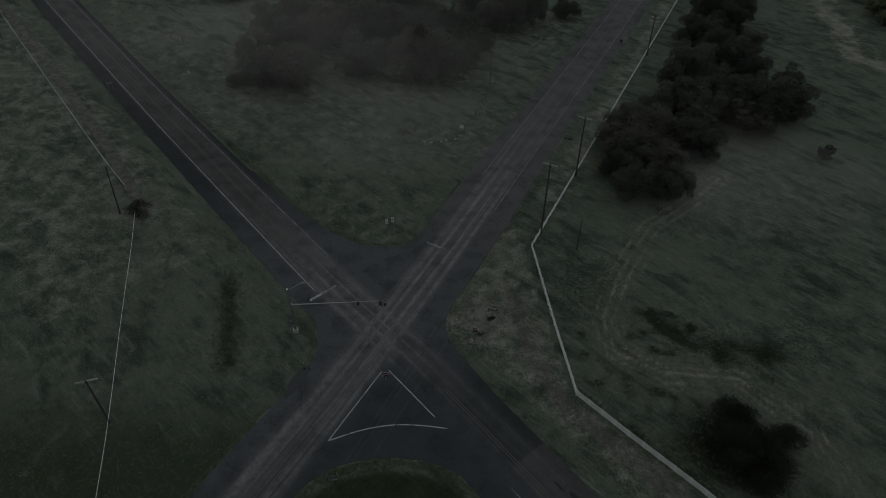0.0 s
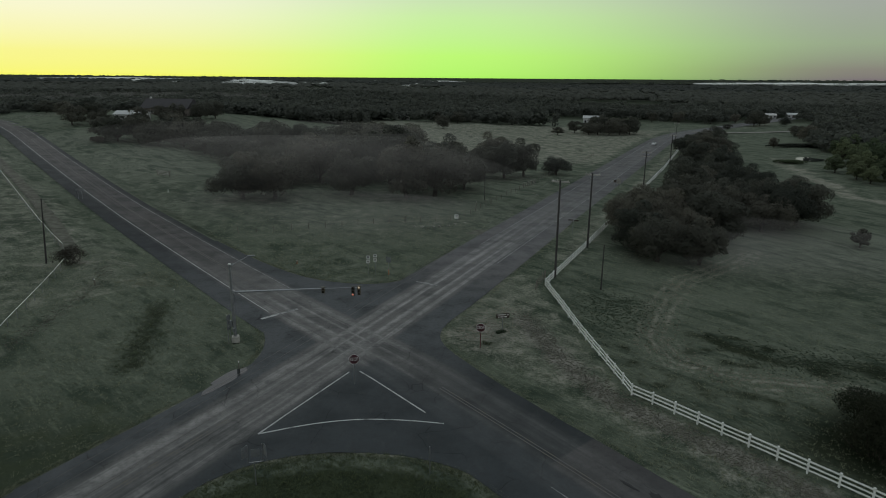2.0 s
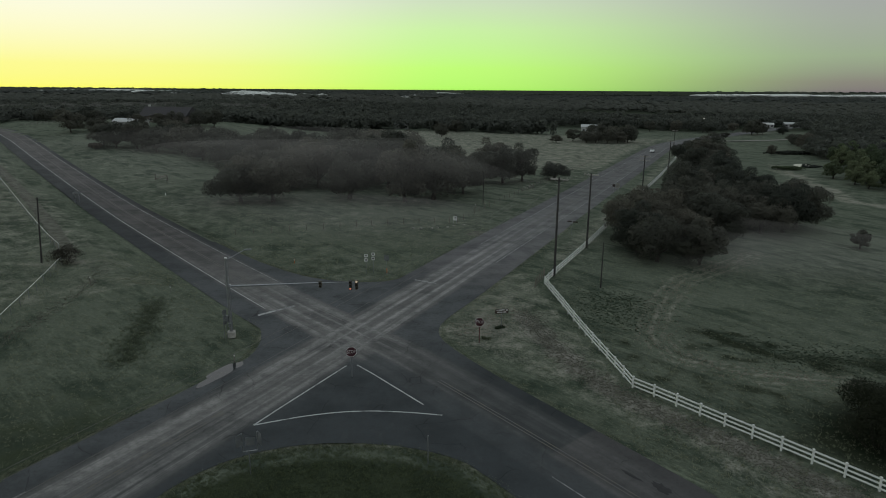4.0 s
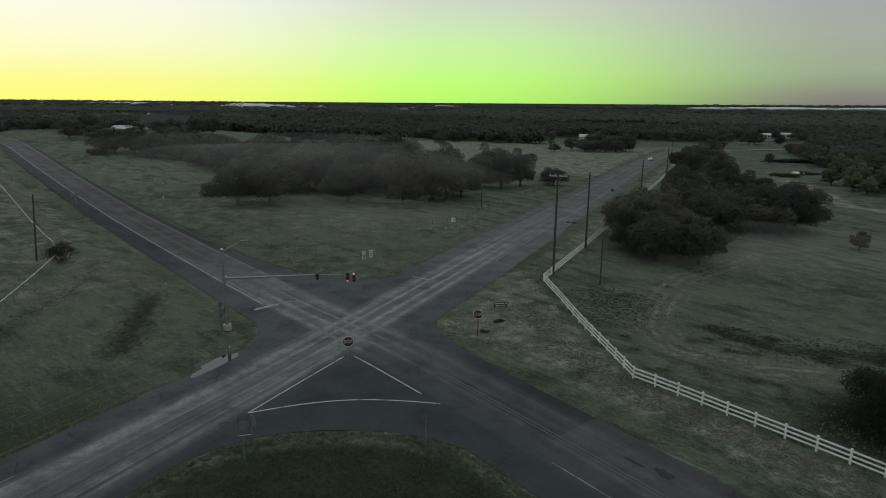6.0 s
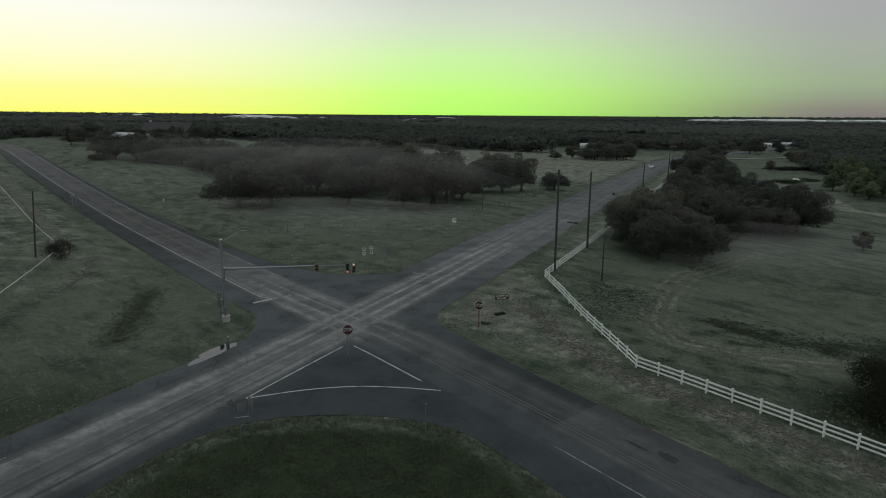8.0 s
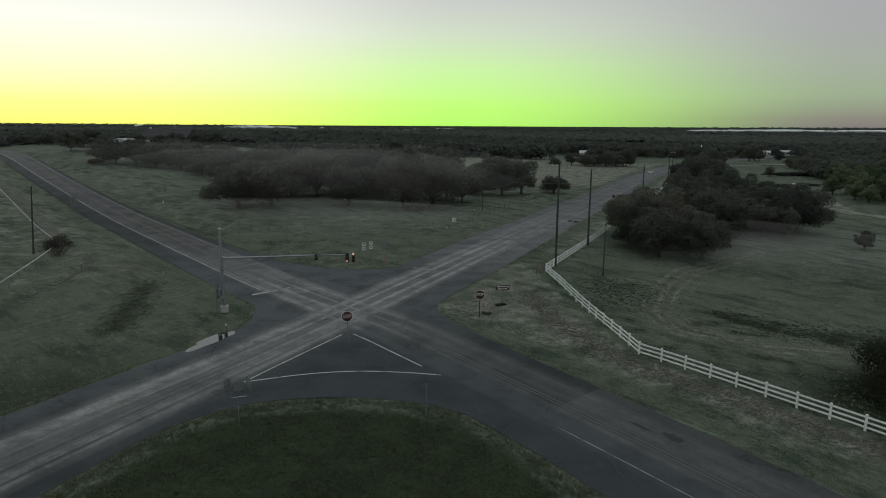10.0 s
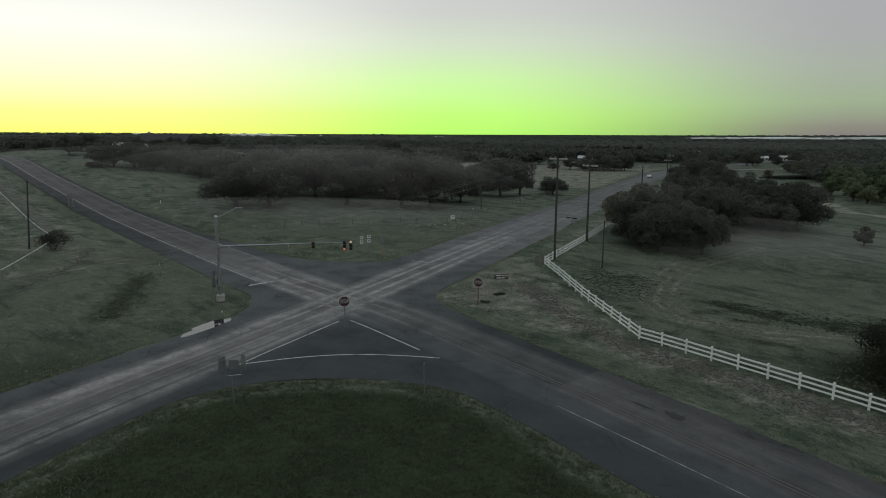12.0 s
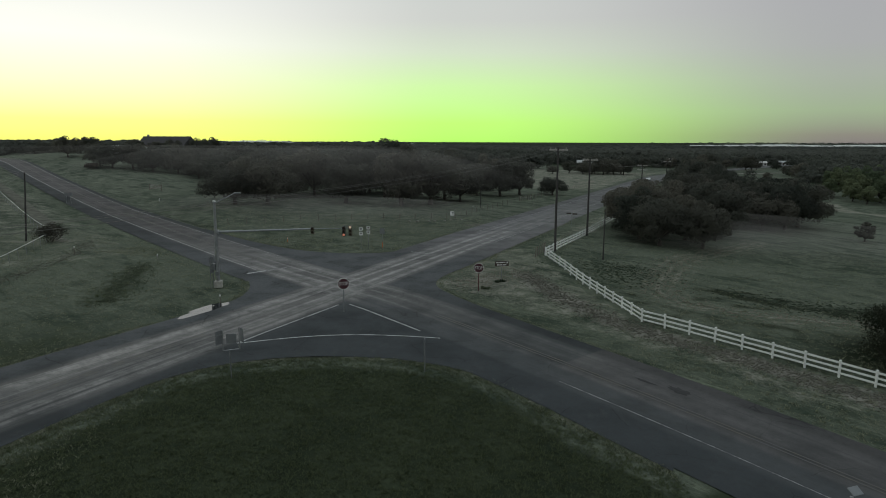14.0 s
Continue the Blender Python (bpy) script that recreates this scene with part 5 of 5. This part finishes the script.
posts_and_plate("sign_back", MX - 0.55, MY - 0.2, 70, "bare back of a narrow stacked sign beside the signal pole", "road sign", [(0, 2.9, 0.6, 0.55, M_alu), (0, 2.3, 0.6, 0.5, M_alu), (0, 1.75, 0.6, 0.45, M_alu)], [(-0.2, 3.2), (0.2, 3.2)], 3)

# ---- pale pipe fence in the west meadow ----


def pipe_fence(path, label):
    e = thing("pipe_fence", 0, 0, 0, 0, label, "fence", "pipe fences")
    pts = rounded(path, 3.2, 1)
    bm = bmesh.new()
    rod(bm, (0, 0, -0.2), (0, 0, 1.12), 0.035, 0.035, 6)
    pm = mesh_of("post", bm, M_steel)
    for i, (x, y) in enumerate(pts):
        z = float(h(x, y))
        part("post", pm, M_steel, e, "", pose(x, y, z))
        if i + 1 < len(pts):
            x1, y1 = pts[i + 1]
            z1 = float(h(x1, y1))
            bm = bmesh.new()
            rod(bm, (x, y, z + 1.12), (x1, y1, z1 + 1.12), 0.032, 0.032, 6)
            part("rail", bm, M_vinyl, e, "white top rail")
    return e


pipe_fence([(-33.4, 30), (-35.4, 37), (-38.1, 46), (-44.5, 65), (-49.6, 81), (-53, 90.7)], "low fence with a white pipe rail across the meadow")
pipe_fence([(-58.2, 98.6), (-66, 107), (-88.5, 133), (-117, 165.8), (-129, 180)], "low fence with a white pipe rail along the driveway")

# ---- field gate, old posts, stones ----
g_ = thing("field_gate", -72.3, 166.2, float(h(-72.3, 166.2)), -28, "weathered grey wooden gate with a leaning brace", "gate")
for px in (-2.4, 2.4):
    part("post", box(bmesh.new(), px, 0, 0.75, 0.2, 0.2, 1.7, 0, 0.02), M_post_wood, g_)
for pz in (0.45, 0.8, 1.15, 1.45):
    part("board", box(bmesh.new(), 0, 0.02, pz, 4.6, 0.05, 0.16), M_stone, g_)
bm = bmesh.new()
rod(bm, (-2.2, -0.05, 0.3), (2.2, -0.05, 1.6), 0.06, 0.06, 6)
part("brace", bm, M_post_wood, g_)


def stake_row(path, step, hgt, label, rails=False):
    e = thing("wire_fence", 0, 0, 0, 0, label, "fence", "old field fences")
    pts = rounded(path, step, 1)
    r = random.Random(len(pts))
    for i, (x, y) in enumerate(pts):
        z = float(h(x, y))
        bm = bmesh.new()
        rod(bm, (0, 0, -0.2), (r.uniform(-0.1, 0.1), r.uniform(-0.1, 0.1), hgt * r.uniform(0.85, 1.1)), 0.07, 0.06, 6)
        part("post", bm, M_post_wood, e, "", pose(x, y, z))
        if i + 1 < len(pts):
            x1, y1 = pts[i + 1]
            for k in ((0.5, 1.0) if not rails else (0.45, 0.8, 1.15)):
                bm = bmesh.new()
                rod(bm, (x, y, z + k), (x1, y1, float(h(x1, y1)) + k), 0.03 if rails else 0.006, None, 5)
                part("rail" if rails else "strand", bm, M_stone if rails else M_cable, e)


stake_row([(-34, 112), (-25.6, 113), (-16, 118), (-6, 123), (5, 126)], 3.2, 1.15, "sagging wire fence on old grey posts at the grove")
stake_row([(6.5, 126), (12.5, 143), (20, 160), (25.5, 173), (31, 186), (60, 252)], 3.6, 1.2, "old wire fence on grey posts along the road")
stake_row([(24, 171), (26, 174), (28, 177.5)], 1.3, 1.3, "short pale wooden rail panel at the field", True)
stake_row([(17.0, 84.0), (19.0, 89.5)], 1.3, 1.4, "few grey stakes beside the utility pole")
stake_row([(-200, 300), (-176, 296), (-160, 292)], 3.0, 1.4, "pale paddock rails near the house", True)
kerb = new("stone_edging")
tagged(kerb, "broken line of pale stones along the ditch", "stones")
kerb.matrix_basis = pose(0, 0, 0)
sr = random.Random(3)
for k in range(7):
    u = k / 6
    x, y = -2 + 9.5 * u + sr.uniform(-0.3, 0.3), 119.5 + 4.6 * u * u + sr.uniform(-0.2, 0.2)
    bm = bmesh.new()
    bmesh.ops.create_icosphere(bm, subdivisions=1, radius=0.3, matrix=Matrix.Diagonal((sr.uniform(0.8, 1.6), sr.uniform(0.7, 1.1), 0.6, 1)))
    part("stone", bm, M_stone, kerb, "", pose(x, y, float(h(x, y)) + 0.08, 0, 0, sr.uniform(0, 180)))

# ---- buildings ----


def gable(bm, cx, cy, w, d, z0, z1, over=0.4):
    v = [bm.verts.new(p) for p in ((cx - w / 2 - over, cy - d / 2 - over, z0), (cx + w / 2 + over, cy - d / 2 - over, z0), (cx + w / 2 + over, cy + d / 2 + over, z0), (cx - w / 2 - over, cy + d / 2 + over, z0),
                                    (cx - w / 2 - over, cy, z1), (cx + w / 2 + over, cy, z1))]
    for f in ((0, 1, 5, 4), (2, 3, 4, 5), (0, 4, 3), (1, 2, 5), (0, 3, 2, 1)):
        bm.faces.new([v[i] for i in f])


def house(name, x, y, rz, w, d, eave, ridge, wall_mat, roof_mat, label, wins=4, chimney=False, door=True):
    e = thing(name, x, y, float(h(x, y)) - 0.15, rz, label, "building", "far buildings")
    part("wall", box(bmesh.new(), 0, 0, eave / 2, w, d, eave), wall_mat, e)
    bm = bmesh.new()
    gable(bm, 0, 0, w, d, eave + 0.004, ridge)
    roof = part("roof", bm, roof_mat, e)
    if chimney:
        for px in chimney:
            part("chimney", box(bmesh.new(), px, 0.8, ridge - 0.1, 0.8, 0.8, 1.8, 0, 0.03), M_siding, roof)
    for k in range(wins):
        px = -w / 2 + (k + 0.5) * w / wins
        if door and k == wins // 2:
            part("door", box(bmesh.new(), px, -d / 2 - 0.02, 1.1, 1.1, 0.06, 2.1), M_brown, e)
            continue
        win = part("window", box(bmesh.new(), px, -d / 2 - 0.02, eave * 0.55, 1.5, 0.08, 1.3), M_siding, e)
        part("pane", box(bmesh.new(), px, -d / 2 - 0.065, eave * 0.55, 1.3, 0.02, 1.1), M_glass, win)
    return e


house("barn", -133, 272, 3, 12, 8, 2.6, 4.0, M_siding, M_metalroof, "long low white outbuilding with a metal roof", 5)
house("farmhouse", -130, 303, -6, 23, 13, 3.2, 7.4, M_brick, M_roof, "large brick house with a dark shingle roof", 6, (-10.0,))
house("barn", 97, 440, -14, 10, 8, 4.6, 6.2, M_siding, M_metalroof, "white metal-roofed barn among far trees", 3)
for x, y, rz, w, rf in ((294, 560, -10, 9, M_metalroof), (318, 572, 5, 10, M_metalroof), (270, 548, -15, 8, M_siding), (350, 640, 8, 12, M_metalroof), (338, 708, 0, 14, M_metalroof), (330, 610, 12, 8, M_roof), (446, 930, -6, 22, M_metalroof), (500, 960, 0, 26, M_siding)):
    house("cottage", x, y, rz, w, 7, 2.6, 4.0, M_siding, rf, "small pale house in the far settlement", 3)
house("cottage", -30, 420, 10, 9, 6, 2.6, 3.8, M_siding, M_metalroof, "small pale shed among the woods", 3)


def yard_lamp(x, y, hgt):
    e = thing("yard_lamp", x, y, float(h(x, y)), 0, "tall yard lamp lit white at dawn", "lamp", "yard lamps")
    bm = bmesh.new()
    rod(bm, (0, 0, -0.2), (0, 0, hgt), 0.09, 0.06, 8)
    part("pole", bm, M_steel, e)
    bm = bmesh.new()
    bmesh.ops.create_icosphere(bm, subdivisions=2, radius=0.24, matrix=Matrix.Translation((0, -0.3, hgt)))
    part("bulb", bm, M_lamp, e, "glowing white globe")


for x, y, hh in ((205, 520, 8), (330, 660, 7)):
    yard_lamp(x, y, hh)

# ---- car on the north-east road ----
car = thing("car", 100.6, 308.0, float(h(100.6, 308)) + 0.06, 156, "silver saloon car on the far road with headlamps lit", "car")
prof = [(-2.3, 0.35), (-2.3, 0.8), (-1.9, 0.92), (-1.2, 1.0), (-0.7, 1.42), (0.9, 1.45), (1.6, 1.02), (2.2, 0.95), (2.3, 0.4)]
bm = bmesh.new()
rows_ = []
for sx, f in ((-0.88, 0.94), (-0.8, 1.0), (0.8, 1.0), (0.88, 0.94)):
    rows_.append([bm.verts.new((sx * (0.82 if zz_ > 1.2 else 1), yy_, 0.35 + (zz_ - 0.35) * f)) for yy_, zz_ in prof])
for a, b_ in zip(rows_, rows_[1:]):
    for i in range(len(prof)):
        j = (i + 1) % len(prof)
        bm.faces.new((a[i], a[j], b_[j], b_[i]))
bm.faces.new(rows_[0][::-1])
bm.faces.new(rows_[-1])
bmesh.ops.recalc_face_normals(bm, faces=bm.faces)
part("body", bm, M_carpaint, car)
part("windscreen", box(bmesh.new(), 0, -1.02, 1.22, 1.25, 0.06, 0.34), M_glass, car)
part("rear_window", box(bmesh.new(), 0, 1.30, 1.24, 1.25, 0.06, 0.3), M_glass, car)
for sx in (-0.84, 0.84):
    for sy in (-1.45, 1.4):
        bm = bmesh.new()
        rod(bm, (sx - 0.1, sy, 0.32), (sx + 0.1, sy, 0.32), 0.33, 0.33, 16)
        wheel_ob = part("wheel", bm, M_tyre, car)
        bm = bmesh.new()
        rod(bm, (sx - 0.105, sy, 0.32), (sx + 0.105, sy, 0.32), 0.2, 0.2, 12)
        part("rim", bm, M_steel, wheel_ob)
    part("headlight", box(bmesh.new(), sx * 0.75, -2.31, 0.68, 0.35, 0.04, 0.16), M_amber, car)

# ---- grass blades and tufts ----
r = np.random.default_rng(77)


def tufts(n, x0, x1, y0, y1, hgt, seed, keep_fn=None, spill=0.15):
    r = np.random.default_rng(seed)
    x, y = r.uniform(x0, x1, n), y0 + (y1 - y0) * r.uniform(0, 1, n) ** 1.4
    ok = ~paved(x, y, spill)
    if keep_fn is not None:
        ok &= keep_fn(x, y)
    x, y = x[ok], y[ok]
    k = len(x)
    z = ground_z(x, y)
    blades = 6
    a = r.uniform(0, 6.28, (k, blades))
    hh = hgt * r.uniform(0.5, 1.5, (k, 1)) * r.uniform(0.6, 1.2, (k, blades))
    bx, by = x[:, None] + r.normal(0, 0.10, (k, blades)), y[:, None] + r.normal(0, 0.10, (k, blades))
    w = 0.032
    lean = r.uniform(1.0, 2.4, (k, blades)) * hh
    g0 = np.stack([bx - w * np.sin(a), by + w * np.cos(a), np.repeat(z[:, None], blades, 1) - 0.02], -1)
    g1 = np.stack([bx + w * np.sin(a), by - w * np.cos(a), np.repeat(z[:, None], blades, 1) - 0.02], -1)
    g2 = np.stack([bx + lean * np.cos(a), by + lean * np.sin(a), z[:, None] + hh], -1)
    q = np.stack([g0, g1, g2], 2).reshape(-1, 3, 3)
    down = np.cross(q[:, 1] - q[:, 0], q[:, 2] - q[:, 0])[:, 2] < 0
    q[down] = q[down][:, ::-1]
    return q


def upright(q, seed):
    """Blade normals that lean only a little, as a sward shades."""
    n = np.random.default_rng(seed).normal(0, 0.3, (len(q), 3))
    n[:, 2] = 1
    return n / np.linalg.norm(n, axis=1)[:, None]


lush_tri = np.concatenate([tufts(38000, -24, 26, 22, 46, 0.08, 1, lambda x, y: inside([(17, 12), (-17, 12)] + CORNERS[3][1], x, y))])
tagged(new("grass", array_mesh("grass", lush_tri, 3, M_lushblade, upright(lush_tri, 1))), "dark green mown grass on the corner mound", "grass", "", "stuff")
edge_tri = np.concatenate([tufts(26000, min(p[0] for p in c_), max(p[0] for p in c_), min(p[1] for p in c_) - 1, max(p[1] for p in c_) + 1, 0.07, 20 + k_,
                                 lambda x, y, c_=c_: near_line(c_, x, y) < 0.75, -0.45) for k_, (m_, c_) in enumerate(CORNERS)])
tagged(new("grass", array_mesh("grass", edge_tri, 3, M_blade, upright(edge_tri, 5))), "ragged grass creeping over the edge of the asphalt", "grass", "", "stuff")
thicket = tufts(5000, -36, -22, 54, 80, 0.16, 11, lambda x, y: near_line([(-26.8, 58.5), (-29, 67), (-31.3, 75)], x, y) < 2.9 * np.random.default_rng(3).uniform(0, 1, len(x)) ** 1.3)
tagged(new("weed_thicket", array_mesh("weed_thicket", thicket, 3, M_weeds, upright(thicket, 2))), "dark strip of tall weeds in the meadow", "weeds", "", "stuff")
tri = np.concatenate([
    tufts(15000, -62, -12, 26, 100, 0.08, 2),
    tufts(5000, 24, 60, 22, 60, 0.08, 7),
    tufts(5000, 3, 24, 44, 100, 0.05, 3),
    tufts(9000, 20, 75, 30, 108, 0.10, 4),
    tufts(7000, -40, 12, 82, 130, 0.11, 5),
])
tagged(new("grass", array_mesh("grass", tri, 3, M_blade, upright(tri, 3))), "short rough grass in clumps over verges and fields", "grass", "", "stuff")


# ---- clods and cut stalks thrown up along the fence and on the turning row ----
def clods(path, width, count, size, seed, mat, label):
    r = np.random.default_rng(seed)
    p = rounded(path, 0.2, 2)
    k = r.integers(0, len(p), count)
    x, y = p[k, 0] + r.normal(0, width, count), p[k, 1] + r.normal(0, width, count)
    ok = ~paved(x, y, 0.3)
    x, y = x[ok], y[ok]
    n = len(x)
    bm = bmesh.new()
    bmesh.ops.create_icosphere(bm, subdivisions=1, radius=1)
    ball = np.array([[tuple(v_.co) for v_ in f_.verts] for f_ in bm.faces])
    bm.free()
    q = np.repeat(ball[None], n, 0)
    a = r.uniform(0, 6.28, n)[:, None, None]
    sx, sy, sz = (size * r.uniform(*lim, n)[:, None, None] for lim in ((0.6, 2.2), (0.4, 1.0), (0.25, 0.6)))
    u, v_, w_ = q[..., 0] * sx, q[..., 1] * sy, q[..., 2] * sz
    q = np.stack([u * np.cos(a) - v_ * np.sin(a) + x[:, None, None], u * np.sin(a) + v_ * np.cos(a) + y[:, None, None], w_ + ground_z(x, y)[:, None, None] + 0.02], -1)
    tagged(new("clods", array_mesh("clods", q, 3, mat)), label, "clods", "", "stuff")


clods([(60, 12), (34.5, 40.5), (20.2, 54.0), (17.0, 62), (14.5, 74)], 0.9, 5200, 0.085, 5, M_straw, "pale clods and cut straw along the fence")
clods([(7, 66), (10, 70), (13, 76)], 1.6, 500, 0.07, 6, M_straw, "pale clods of dry grass on the corner")
clods(TURNROW, 1.5, 3200, 0.065, 7, M_straw, "pale clods in the tractor's turning row")
clods([(-46, 40), (-41, 60), (-43, 80), (-47, 92)], 0.7, 1200, 0.075, 8, M_straw, "pale clods along an old track in the meadow")
clods([(38, 70), (46, 66), (56, 67), (62, 70)], 2.2, 1300, 0.10, 9, M_weeds, "low dark weeds in a ragged patch of the pasture")
clods([(30, 78), (27, 84), (25, 72)], 2.6, 800, 0.11, 10, M_weeds, "low dark weeds behind the fence corner")

# ---- solar beacon pole on the corner mound ----
bx_, by_ = 17.9, 19.0
bz_ = float(ground_z(bx_, by_))
beacon = thing("beacon_pole", bx_, by_, bz_, 20, "grey metal pole with a small solar panel on its top", "pole")
bm = bmesh.new()
rod(bm, (0, 0, -0.3), (0, 0, 4.4 - bz_), 0.05, 0.05, 10)
part("pole", bm, M_steel, beacon)
bm = bmesh.new()
box(bm, 0, 0, 0, 0.42, 0.28, 0.03, 0, 0.006)
bmesh.ops.rotate(bm, verts=bm.verts, cent=(0, 0, 0), matrix=Matrix.Rotation(0.55, 3, "X"))
bmesh.ops.translate(bm, verts=bm.verts, vec=(0.12, 0, 4.56 - bz_))
part("solar_panel", bm, M_alu, beacon, "small tilted solar panel")
bm = bmesh.new()
box(bm, -0.10, -0.05, 4.22 - bz_, 0.24, 0.2, 0.3, 0.2, 0.02)
part("control_box", bm, M_signal, beacon)
bm = bmesh.new()
rod(bm, (0.0, -0.16, 4.10 - bz_), (0.0, -0.24, 4.10 - bz_), 0.10, 0.10, 12)
part("lens", bm, M_lens, beacon, "dark round lens")
